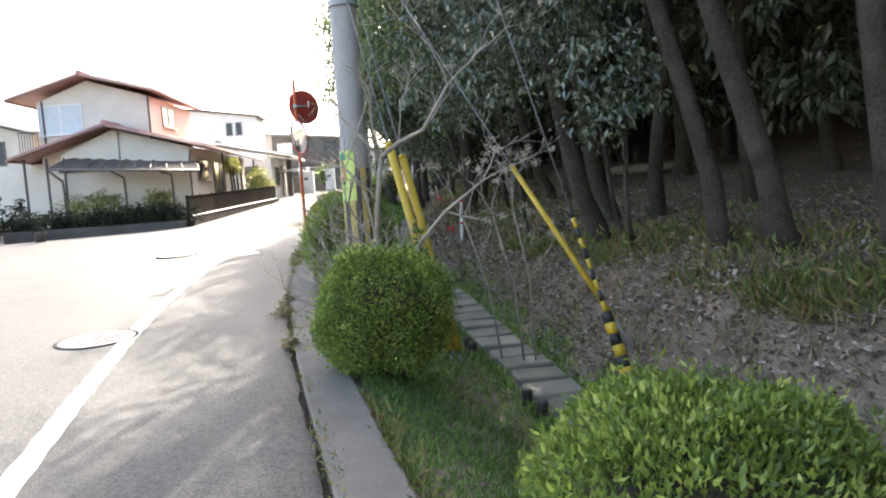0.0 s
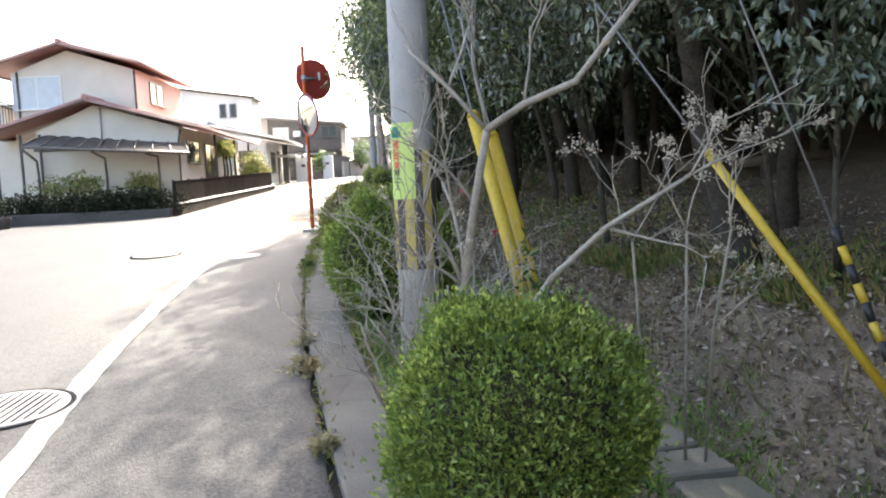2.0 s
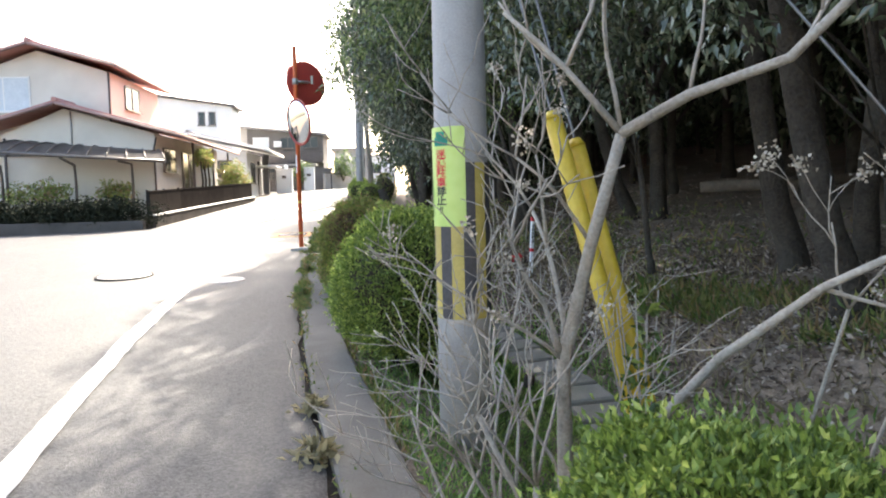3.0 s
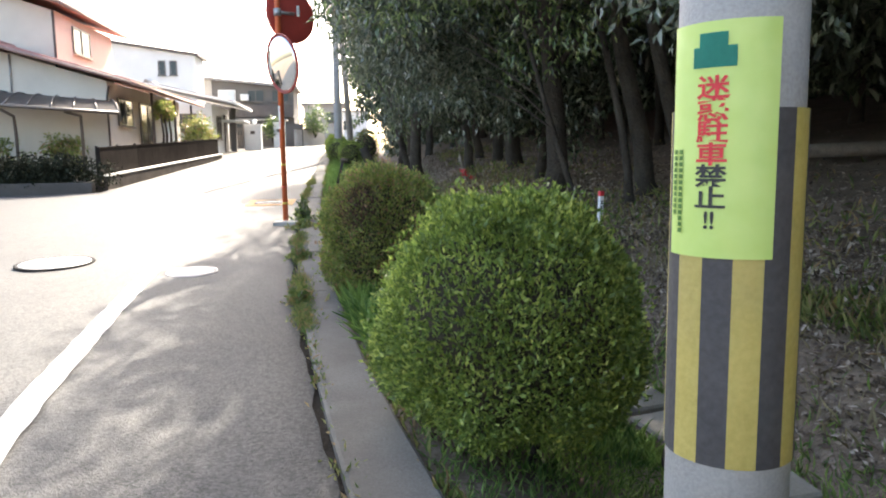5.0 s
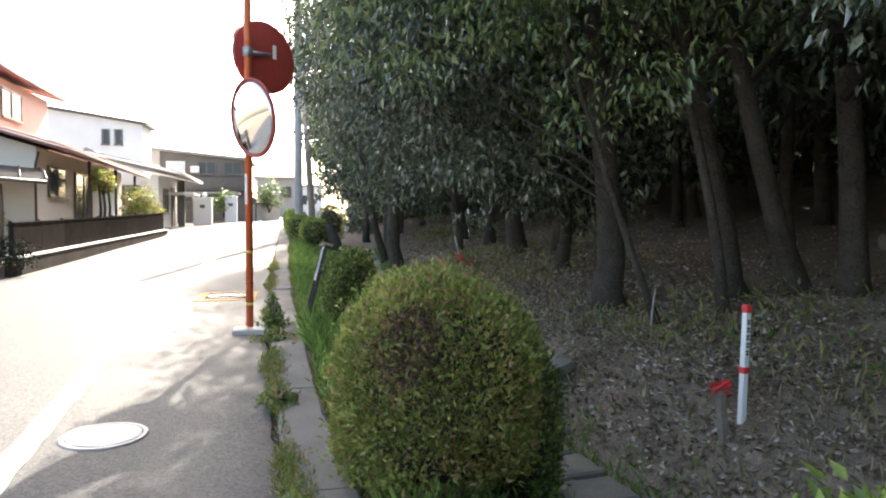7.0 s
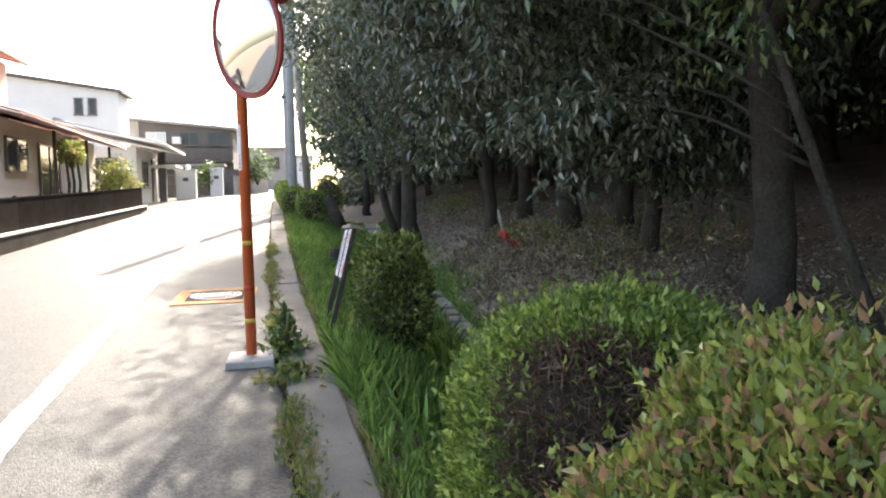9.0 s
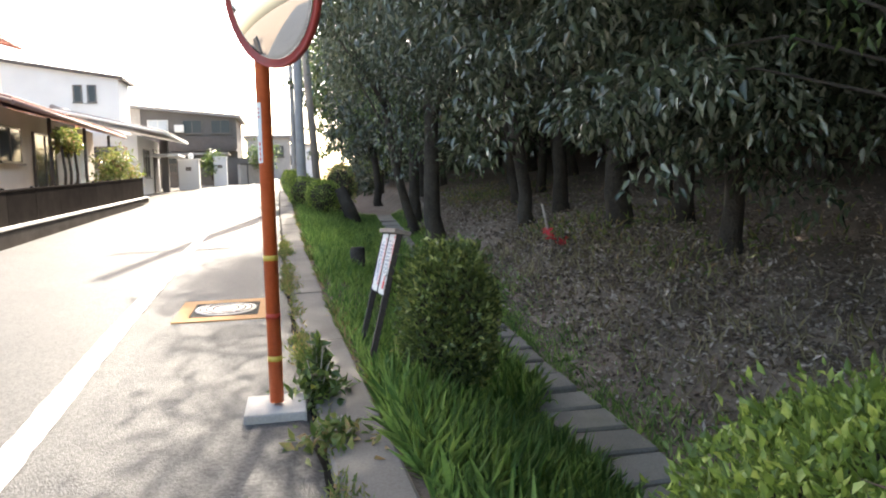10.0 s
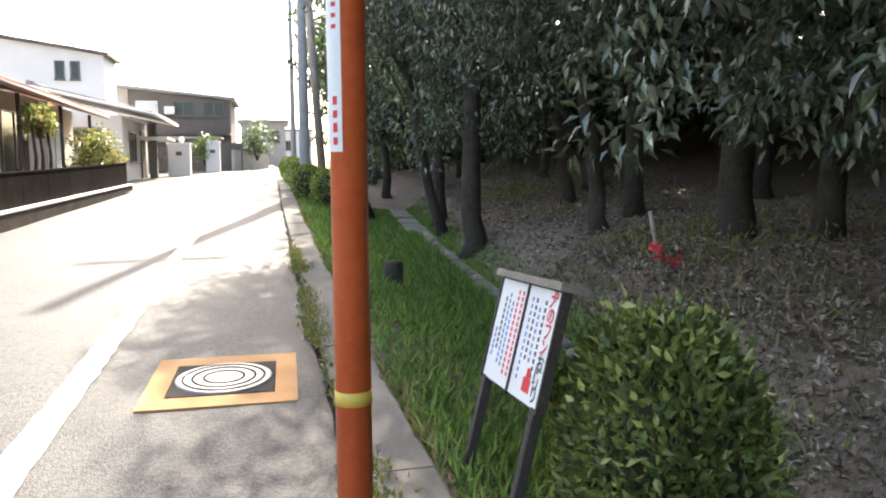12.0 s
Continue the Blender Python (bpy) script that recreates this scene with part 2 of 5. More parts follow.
CABLE = plain("steel_wire", (0.2, 0.2, 0.2), 0.5, 0.7)


# ---------------------------------------------------------------- mesh helpers
def part(name, data, material, parent=None, label="", matrix=None):
    """Links a bmesh or a mesh as one object under its thing."""
    if isinstance(data, bmesh.types.BMesh):
        me = bpy.data.meshes.new(name)
        data.to_mesh(me)
        data.free()
    else:
        me = data
    if material and not me.materials:
        me.materials.append(material)
    ob = new(name, me)
    ob.parent = parent
    if matrix is not None:
        ob.matrix_basis = matrix
    if label:
        ob["label"] = label
    return ob


def thing(name, place, label, category, group="", kind=""):
    """An Empty at a thing's base."""
    ob = new(name)
    ob.empty_display_size = 0.1
    ob.matrix_basis = place if isinstance(place, Matrix) else pose(*place)
    return tagged(ob, label, category, group, kind)


def soft(bm, w=0.01, seg=2, angle=0.6):
    edges = [e for e in bm.edges if len(e.link_faces) == 2 and e.calc_face_angle(0) > angle]
    if edges and w > 0:
        bmesh.ops.bevel(bm, geom=edges, offset=w, segments=seg, profile=0.6, affect="EDGES", clamp_overlap=True)
    return bm


def box(x0, x1, y0, y1, z0, z1, bevel=0.0, seg=1):
    bm = bmesh.new()
    bmesh.ops.create_cube(bm, size=1, matrix=Matrix.Translation(((x0 + x1) / 2, (y0 + y1) / 2, (z0 + z1) / 2)) @ Matrix.Diagonal((x1 - x0, y1 - y0, z1 - z0, 1)))
    return soft(bm, bevel, seg)


def merge(*bms):
    out = bmesh.new()
    for b in bms:
        me = bpy.data.meshes.new("joined")
        b.to_mesh(me)
        b.free()
        out.from_mesh(me)
        bpy.data.meshes.remove(me)
    return out


def moved(bm, m):
    bm.transform(m)
    return bm


def tube(points, radii, sides=10, cap=True):
    """A tapered tube along points."""
    bm = bmesh.new()
    pts = [Vector(p) for p in points]
    if not hasattr(radii, "__len__"):
        radii = [radii] * len(pts)
    rings = []
    ref = Vector((0.13, 0.97, 0.21)).normalized()
    for i, p in enumerate(pts):
        d = (pts[min(i + 1, len(pts) - 1)] - pts[max(i - 1, 0)]).normalized()
        s = d.cross(ref)
        if s.length < 0.1:
            s = d.cross(Vector((1, 0, 0)))
        s.normalize()
        t = d.cross(s)
        rings.append([bm.verts.new(p + (s * math.cos(a) + t * math.sin(a)) * radii[i]) for a in (2 * math.pi * k / sides for k in range(sides))])
    for a, b in zip(rings, rings[1:]):
        for k in range(sides):
            f = bm.faces.new((a[k], a[(k + 1) % sides], b[(k + 1) % sides], b[k]))
            f.smooth = True
    if cap:
        bm.faces.new(rings[0])
        bm.faces.new(rings[-1][::-1])
    bmesh.ops.recalc_face_normals(bm, faces=bm.faces)
    return bm


def lathe(profile, sides=24):
    """Turns (radius, z) pairs round the z axis."""
    bm = bmesh.new()
    rings = []
    for r, z in profile:
        rings.append([bm.verts.new((r * math.cos(2 * math.pi * k / sides), r * math.sin(2 * math.pi * k / sides), z)) for k in range(sides)] if r > 1e-5 else [bm.verts.new((0, 0, z))])
    for a, b in zip(rings, rings[1:]):
        for k in range(sides):
            j = (k + 1) % sides
            if len(a) == 1 and len(b) == 1:
                continue
            quad = (a[0], b[j], b[k]) if len(a) == 1 else (a[k], a[j], b[0]) if len(b) == 1 else (a[k], a[j], b[j], b[k])
            bm.faces.new(quad).smooth = True
    if len(rings[0]) > 1:
        bm.faces.new(rings[0][::-1])
    if len(rings[-1]) > 1:
        bm.faces.new(rings[-1])
    bmesh.ops.recalc_face_normals(bm, faces=bm.faces)
    return bm


def np_mesh(name, verts, faces, smooth=False):
    """A mesh from arrays of corners and of faces with equal numbers of corners."""
    me = bpy.data.meshes.new(name)
    n, k = faces.shape
    me.vertices.add(len(verts))
    me.vertices.foreach_set("co", np.ascontiguousarray(verts, dtype=np.float32).ravel())
    me.loops.add(n * k)
    me.loops.foreach_set("vertex_index", np.ascontiguousarray(faces, dtype=np.int32).ravel())
    me.polygons.add(n)
    me.polygons.foreach_set("loop_start", np.arange(0, n * k, k, dtype=np.int32))
    me.update(calc_edges=True)
    me.validate()
    if smooth:
        me.polygons.foreach_set("use_smooth", np.ones(n, dtype=bool))
    return me


def unit(a):
    return a / np.maximum(np.linalg.norm(a, axis=-1, keepdims=True), 1e-9)


def leaf_mesh(name, base, way, up, length, width, fold=0.25, droop=0.15):
    """Many folded leaves: base points, growing directions, face normals, sizes."""
    n = len(base)
    way = unit(way)
    side = unit(np.cross(way, up))
    nor = np.cross(side, way)
    L, W = np.broadcast_to(length, n)[:, None], np.broadcast_to(width, n)[:, None]
    v = np.stack([base,
                  base + way * L * 0.45 + side * W * 0.5 + nor * W * fold,
                  base + way * L - nor * L * droop,
                  base + way * L * 0.45 - side * W * 0.5 + nor * W * fold], axis=1).reshape(-1, 3)
    i = np.arange(n)[:, None] * 4
    f = np.concatenate([i + [0, 1, 2], i + [0, 2, 3]], axis=1).reshape(-1, 3)
    return np_mesh(name, v, f)


def rng(seed):
    return np.random.default_rng(seed)


def text_mesh(body, size, depth=0.0):
    """Letters as a flat mesh, centred, in the xy plane."""
    cu = bpy.data.curves.new("letters", "FONT")
    cu.body, cu.size, cu.align_x, cu.align_y, cu.extrude = body, size, "CENTER", "CENTER", depth
    cu.offset = size * 0.022
    ob = bpy.data.objects.new("letters", cu)
    scene.collection.objects.link(ob)
    bpy.context.view_layer.update()
    me = bpy.data.meshes.new_from_object(ob.evaluated_get(bpy.context.evaluated_depsgraph_get()))
    bpy.data.objects.remove(ob)
    bpy.data.curves.remove(cu)
    return me


# ---------------------------------------------------------------- the lie of the land
def lerp(knots):
    xs, ys = [k[0] for k in knots], [k[1] for k in knots]
    return lambda y: np.interp(y, xs, ys)


def g(y):
    """Height of the road."""
    return np.interp(y, (-30, 24, 40, 72), (-1.667, 1.017, 1.72, 2.84))


def fall(x):
    """The lane's slight fall towards the houses."""
    return -0.022 * np.clip(-4.2 - np.asarray(x, float), 0, 9)


KL = lerp([(-40, 9.0), (0, 0.74), (5.76, -0.58), (7.9, -1.08), (9.75, -1.44), (11, -1.67), (12.2, -1.85), (13.6, -2.03), (15.5, -2.22), (17, -2.32), (19, -2.43), (21, -2.52), (24, -2.62), (32, -2.82), (53, -3.2), (90, -3.9)])
KR = lerp([(-40, 9.5), (0, 1.15), (5.7, -0.18), (6.8, -0.44), (8, -0.72), (9.6, -1.05), (10.5, -1.19), (11.3, -1.35), (12.7, -1.58), (14, -1.74), (16, -1.94), (17.5, -2.02), (19, -2.09), (21, -2.2), (24.5, -2.31), (29, -2.42), (39, -2.58), (53, -2.85), (90, -3.6)])
WL = lerp([(-40, 6.5), (0, -0.85), (6.25, -2.21), (7.6, -2.5), (9.1, -2.79), (10.3, -3.0), (12.6, -3.3), (14.5, -3.46), (17.7, -3.7), (20.5, -3.8), (23.5, -3.87), (40, -4.3), (90, -5.5)])
PS = lerp([(-40, 9.5), (0, 2.6), (5, 1.5), (7.4, 1.08), (8.4, 0.93), (9.4, 0.77), (10.6, 0.55), (11.9, 0.38), (14, 0.0), (16, -0.4), (18, -0.64), (20, -0.67), (24, -0.56), (28.5, -0.42), (33, -0.1), (40, 0.3), (90, 3)])
BANK_A = lerp([(0.28, -0.5), (0.55, -0.3), (0.87, 0.12), (1.1, 0.34), (1.45, 0.48), (2, 0.56), (3, 0.68), (8, 1.3), (15, 2.3), (60, 6), (1500, 6)])
BANK_B = lerp([(0.28, -0.45), (0.6, -0.25), (1.0, 0.05), (1.5, 0.2), (2.2, 0.32), (4, 0.55), (8, 1.1), (15, 2.3), (60, 6), (1500, 6)])


def land(x, y):
    """Height of the earth beside the road."""
    x, y = np.asarray(x, float), np.asarray(y, float)
    k = np.clip((y - 9.5) / 2.5, 0, 1)
    dep = -0.5 + 0.05 * k
    u = x - PS(y)
    right = BANK_A(u) * (1 - k) + BANK_B(u) * k
    s = np.clip((x - KR(y)) / np.maximum(PS(y) - 0.28 - KR(y), 0.05), 0, 1)
    left = dep * (s * s * (3 - 2 * s)) - 0.02
    h = np.where(u > 0.28, right, np.where(u > -0.28, dep - 0.0, left))
    return g(y) + np.where(x < KR(y) + 0.001, -0.05 + 1.4 * fall(x), h)


# ---------------------------------------------------------------- ground
def sheet(name, rows, cols):
    """A grid mesh; rows: y values, cols: function of y giving x values and heights."""
    v = []
    for y in rows:
        xs, zs = cols(y)
        v += [(x, y, z) for x, z in zip(xs, zs)]
    n = len(cols(rows[0])[0])
    i = np.arange(len(rows) - 1)[:, None] * n + np.arange(n - 1)[None, :]
    f = np.stack([i, i + 1, i + n + 1, i + n], axis=-1).reshape(-1, 4)
    return np_mesh(name, np.array(v), f, True)


def ground_cols(y):
    k0, k1, p = KR(y), KR(y), PS(y)
    left = np.array([-1500, -300, -80, -30, -15, -8, -4]) + (k0 + 1)
    bank = k1 + (p - 0.28 - k1) * np.linspace(0.0, 1.0, 9)
    bank[0] += 0.002
    path = p + np.array([-0.2, 0.0, 0.2, 0.28])
    wood = p + 0.28 + np.array([0.12, 0.25, 0.4, 0.55, 0.7, 0.85, 1.0, 1.2, 1.4, 1.7, 2.0, 2.4, 2.8, 3.3, 4, 5, 6, 7, 8.5, 10, 12, 15, 20, 40, 120, 400, 1500])
    xs = np.concatenate([left, [k0 - 0.001], bank, path, wood])
    zs = np.array(land(xs, np.full_like(xs, y)))
    rough = np.array([noise.fractal(Vector((x * 1.7, y * 1.7, 0.3)), 1.0, 2.0, 4) for x in xs])
    return xs, zs + np.where(xs > p + 0.35, rough * 0.085, np.where(xs > k1 + 0.1, rough * 0.015, 0))


ys = np.concatenate([[-1500, -400, -120, -60], np.arange(-40, -4, 4), np.arange(-4, 40, 0.2), np.arange(40, 72, 2), [80, 120, 300, 1500]])
ground = part("ground", sheet("ground", ys, ground_cols), SOIL)
tagged(ground, "bare brown earth bank under leaf litter beside the road", "ground", kind="structure")


def road_cols(y):
    k = KL(y) + 0.012 * math.sin(y * 5.1) + 0.01 * math.sin(y * 13.7)
    xs = np.concatenate([np.linspace(-6.86, min(k - 0.6, -3.2), 8) if y > 5 else np.linspace(-6.86, k - 0.6, 8), [k - 0.3, k - 0.06, k]])
    xs = np.sort(xs)
    zs = g(y) + fall(xs) + 0.004 * np.sin(xs * 3 + y * 0.7) - np.where(xs > k - 0.05, 0.02, 0)
    return xs, np.broadcast_to(zs, xs.shape)


road_ys = np.concatenate([np.arange(-36, 0, 3), np.arange(0, 40, 0.25), np.arange(40, 90, 2)])
road = part("road", sheet("road", road_ys, road_cols), ASPHALT)
tagged(road, "worn grey asphalt lane rising gently uphill", "road", kind="structure")
side = part("side_street", sheet("side_street", np.concatenate([np.arange(-36, 24.6, 2), [24.4]]), lambda y: (np.linspace(-60, -6.862, 24), g(y) - 0.001 + fall(np.linspace(-60, -6.862, 24)))), ASPHALT)
tagged(side, "open asphalt side street in full sun", "road", kind="structure")
yard = part("forecourt", sheet("forecourt", np.arange(38.5, 72, 2), lambda y: (np.linspace(-9.6, -6.862, 4), g(y) + 0.003 + fall(np.linspace(-9.6, -6.862, 4)))), CONCRETE)
tagged(yard, "pale concrete forecourt in front of the gates", "pavement", kind="structure")


def strip(name, fx, w, y0, y1, z, step=0.25, wobble=0.0, skip=None):
    v, f = [], []
    r = random.Random(4)
    yy = np.arange(y0, y1, step)
    for y in yy:
        a, b = w / 2 + r.uniform(-wobble, wobble), w / 2 + r.uniform(-wobble, wobble)
        v += [(fx(y) - a, y, g(y) + z), (fx(y) + b, y, g(y) + z)]
    f = [(2 * i, 2 * i + 1, 2 * i + 3, 2 * i + 2) for i in range(len(yy) - 1) if not (skip and skip(yy[i]))]
    return np_mesh(name, np.array(v), np.array(f))


line = part("road_marking", strip("road_marking", WL, 0.15, -5, 60, 0.009, 0.12, 0.008), WHITELINE)
tagged(line, "worn white edge line painted along the asphalt", "road marking", kind="structure")
# joint beside the kerb, its shadow given by the near-black soil
gap = part("gutter_crack", strip("gutter_crack", lambda y: KL(y) + 0.022, 0.09, 0, 60, -0.035, 0.2, 0.012), SHADEDSOIL)
tagged(gap, "soil-filled joint between asphalt and kerb, darkened as deep shadow", "gutter", kind="structure")

# kerb of flat concrete lengths, each a piece
kerb = thing("kerb", (0, 0, 0), "flat weathered concrete kerb strip along the lane", "kerb", kind="structure")
r = random.Random(11)
y = 0.2
while y < 62:
    ln = 1.8 if y < 34 else 2.4
    a, b = y + 0.003, y + ln - 0.003
    v = []
    for yy in (a, (a + b) / 2, b):
        l, rr = KL(yy) + 0.035, KR(yy)
        dz = r.uniform(-0.006, 0.006)
        v += [(l, yy, g(yy) - 0.12), (l, yy, g(yy) + 0.012 + dz), (l + 0.015, yy, g(yy) + 0.02 + dz), (rr - 0.015, yy, g(yy) + 0.024 + dz), (rr, yy, g(yy) + 0.014 + dz), (rr, yy, g(yy) - 0.16)]
    f = [(i * 6 + j, i * 6 + j + 1, i * 6 + j + 7, i * 6 + j + 6) for i in range(2) for j in range(5)]
    me = bpy.data.meshes.new("kerb_stone")
    me.from_pydata(v, [], f + [(0, 5, 4, 3, 2, 1), (12, 13, 14, 15, 16, 17)])
    part("kerb_stone", me, CONCRETE, kerb)
    y += ln

# stepping path of concrete slabs, each a piece
path = thing("stepping_path", (0, 0, 0), "sunken path of square concrete stepping slabs", "path", kind="structure")
r = random.Random(5)
slab_mesh = None
y = 4.6
while y < 36:
    d = (PS(y + 0.2) - PS(y - 0.2)) / 0.4
    if slab_mesh is None:
        slab_mesh = bpy.data.meshes.new("paving_slab")
        bm = box(-0.22, 0.22, -0.165, 0.165, -0.06, 0.045, 0.015, 1)
        bm.to_mesh(slab_mesh)
        bm.free()
    part("paving_slab", slab_mesh, SLAB, path, "", pose(PS(y) + r.uniform(-0.02, 0.02), y, float(land(PS(y), y)) + r.uniform(-0.01, 0.012), 2.8 + r.uniform(-1.5, 1.5), r.uniform(-2, 2), -math.degrees(math.atan(d)) + r.uniform(-3, 3)))
    y += 0.385


# ---------------------------------------------------------------- covers in the road
def disc_cover(name, x, y, rad, label, ribs=True, mats=(IRON, GLAREIRON)):
    t = thing(name, (x, y, g(y) + 0.004, 2.85, 0, 0), label, "manhole cover", kind="")
    part("ring", lathe([(rad + 0.035, -0.01), (rad + 0.035, 0.006), (rad + 0.006, 0.006), (rad + 0.006, -0.01)], 40), mats[0], t)
    part("lid", lathe([(rad, -0.01), (rad, 0.006), (rad - 0.02, 0.008), (0.0, 0.008)], 40), mats[1], t)
    if ribs:
        bms = []
        for i in range(-5, 6):
            h = math.sqrt(max(0.0, (rad * 0.86) ** 2 - (i * rad * 0.15) ** 2))
            if h > 0.03:
                bms.append(box(i * rad * 0.15 - 0.006, i * rad * 0.15 + 0.006, -h, h, 0.008, 0.012))
        part("raised_pattern", merge(*bms), mats[0], t)
    return t


disc_cover("manhole_cover", -3.17, 9.45, 0.33, "round worn iron manhole cover in asphalt, lid paled for glare")
disc_cover("manhole_cover", -3.16, 15.6, 0.2, "small round utility cover in the asphalt, paled for glare", False, (GLAREIRON, GLAREIRON))
disc_cover("manhole_cover", -4.62, 16.25, 0.33, "round slotted iron drain cover in sunny asphalt")
sq = thing("manhole_cover", (-3.06, 21.33, g(21.33) + 0.003, 2.85, 0, 0), "round iron cover in a square frame on faded orange paint", "manhole cover")
for x0, x1, y0, y1 in ((-0.39, 0.39, -0.42, -0.27), (-0.39, 0.39, 0.27, 0.42), (-0.39, -0.275, -0.27, 0.27), (0.275, 0.39, -0.27, 0.27)):
    part("painted_strip", box(x0, x1, y0, y1, -0.01, 0.004), YELLOWPATCH, sq, "faded orange-yellow paint")
part("frame", box(-0.272, 0.272, -0.267, 0.267, -0.01, 0.007, 0.004), IRON, sq, "dark iron square frame")
part("lid", lathe([(0.255, -0.01), (0.255, 0.012), (0.235, 0.014), (0, 0.014)], 40), GLAREIRON, sq, "worn iron lid, paled for glare")
part("lid_pattern", merge(*[lathe([(a + 0.012, 0.013), (a + 0.012, 0.018), (a, 0.018), (a, 0.013)], 40) for a in (0.1, 0.16, 0.21)]), IRON, sq)


# ---------------------------------------------------------------- clipped bushes
def bush_points(n, seed, p=2.5, lumps=0.1):
    r = rng(seed)
    d = unit(r.normal(size=(n, 3)))
    d[:, 2] = np.where(d[:, 2] < -0.75, -d[:, 2], d[:, 2])
    rad = (np.abs(d) ** p).sum(1) ** (-1 / p)
    ph = r.uniform(0, 6, 9)
    bump = sum(np.sin(d @ unit(r.normal(size=3)) * k + ph[i]) for i, k in enumerate((4, 5, 7, 9, 12, 15))) / 6
    return r, d, rad * (1 + lumps * bump * 1.6)


def bush(x, y, top, width, depth, label, leaf, n, seed, ln=0.036, wd=0.016, p=2.5, base=None, group="clipped bushes", bare=0.0):
    z0 = float(land(x, y)) if base is None else base
    h = top - z0
    t = thing("clipped_bush", (x, y, z0), label, "bush", group)
    r, d, rad = bush_points(n, seed, p)
    keep = np.ones(n, bool)
    if bare:
        keep = np.linalg.norm(d - unit(np.array([-0.35, -0.75, 0.5])), axis=1) > bare
        keep |= r.uniform(size=n) < (0.18 if bare > 0.3 else 0.55)
    size = np.array([width / 2, depth / 2, h / 2])
    inset = 1 - np.abs(r.normal(0, 0.075, n)) - 0.01
    pos = d * rad[:, None] * inset[:, None] * size + np.array([0, 0, h / 2])
    stray = r.uniform(size=n) < 0.1
    pos += d * (stray * r.uniform(0, 0.075, n))[:, None]
    pos[:, 2] = np.maximum(pos[:, 2], 0.05)
    low = pos[:, 2] < 0.18 * h
    pos[low, :2] *= (0.72 + 1.5 * (pos[low, 2] / h))[:, None]
    nor = unit(d / size)
    way = unit(nor * 0.55 + r.normal(size=(n, 3)) * 0.6 + np.array([0, 0, 0.6]))
    up = unit(np.cross(way, unit(r.normal(size=(n, 3)))))
    s = r.uniform(0.6, 1.25, n)
    part("foliage", leaf_mesh("foliage", pos[keep], way[keep], up[keep], (ln * s)[keep], (wd * s)[keep]), leaf, t)
    if bare:
        q = np.linalg.norm(d - unit(np.array([-0.35, -0.75, 0.5])), axis=1) < bare * 1.15
        part("bare_twig_mass", leaf_mesh("bare_twig_mass", (pos * 0.97)[q], (nor * 0.5 + r.normal(size=(n, 3)) * 0.7)[q], r.normal(size=(n, 3))[q], 0.07, 0.005, 0.1), RUSSET, t, "bare reddish-brown twigs")["kind"] = "stuff"
    # closed shell for the inner twigs; its dark colour gives the shade in gaps
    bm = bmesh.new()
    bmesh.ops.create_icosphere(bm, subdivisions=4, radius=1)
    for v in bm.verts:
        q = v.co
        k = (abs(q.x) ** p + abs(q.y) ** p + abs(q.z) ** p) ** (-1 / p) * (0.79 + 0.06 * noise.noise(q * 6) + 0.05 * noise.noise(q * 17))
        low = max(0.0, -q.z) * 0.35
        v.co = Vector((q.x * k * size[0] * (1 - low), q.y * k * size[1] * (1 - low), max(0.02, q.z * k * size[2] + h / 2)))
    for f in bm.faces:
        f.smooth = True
    part("twig_mass", bm, TWIG, t, "dense inner twigs, coloured dark for shade among leaves")
    tw = []
    rr = random.Random(seed)
    for i in range(10):
        a = rr.uniform(0, 6.28)
        tw.append(tube([(0.1 * math.cos(a) * width, 0.1 * math.sin(a) * depth, -0.06), (0.25 * math.cos(a) * width, 0.25 * math.sin(a) * depth, h * 0.35)], [0.012, 0.007], 5))
    part("stems", merge(*tw), BARK, t)
    return t


bush(0.76, 4.92, 0.71, 1.2, 1.1, "low clipped azalea bush with bright green leaf tips", BUSHLEAF, 20000, 1, 0.042, 0.017)
bush(-0.38, 7.83, 1.04, 0.94, 0.86, "rounded clipped azalea bush, olive green, beside the kerb", BUSHLEAF, 34000, 2, 0.029, 0.013)
bush(-0.95, 11.85, 1.45, 1.18, 1.15, "large rounded clipped azalea bush in dense green leaf", BUSHLEAF, 42000, 3, 0.031, 0.014, 2.3)
bush(-1.42, 14.66, 1.54, 0.98, 0.98, "rounded clipped azalea bush with a thin reddish patch", BUSHRED, 34000, 4, 0.031, 0.014, bare=0.26)
bush(-1.0, 14.78, 1.22, 0.5, 0.6, "dark green offshoot beside a larger clipped bush", BUSHDARK, 9000, 41, 0.034, 0.016, 2.2)
bush(-1.27, 16.0, 1.47, 1.05, 1.0, "clipped azalea bush with a bare twiggy hollow", BUSHLEAF, 24000, 5, 0.034, 0.015, bare=0.5)
bush(-1.52, 19.4, 1.52, 0.57, 0.7, "upright boxy dark evergreen bush behind a small notice", BUSHMID, 11000, 6, 0.05, 0.022, 2.7)
for i, (x, y, top, w) in enumerate([(-1.75, 33.3, 2.13, 0.86), (-2.2, 35.0, 2.22, 0.84), (-2.3, 38.0, 2.42, 0.85), (-2.4, 41.0, 2.56, 0.9), (-2.5, 44, 2.68, 0.9)]):
    bush(x, y, top, w, w, "small ball-clipped green bush along the kerb", BUSHLEAF, 2200, 20 + i, 0.06, 0.03)
bush(-1.2, 35.5, 2.6, 1.0, 1.0, "loose pale flowering bush near a pole", BUSHRED, 1800, 31, 0.07, 0.035, 2.0)



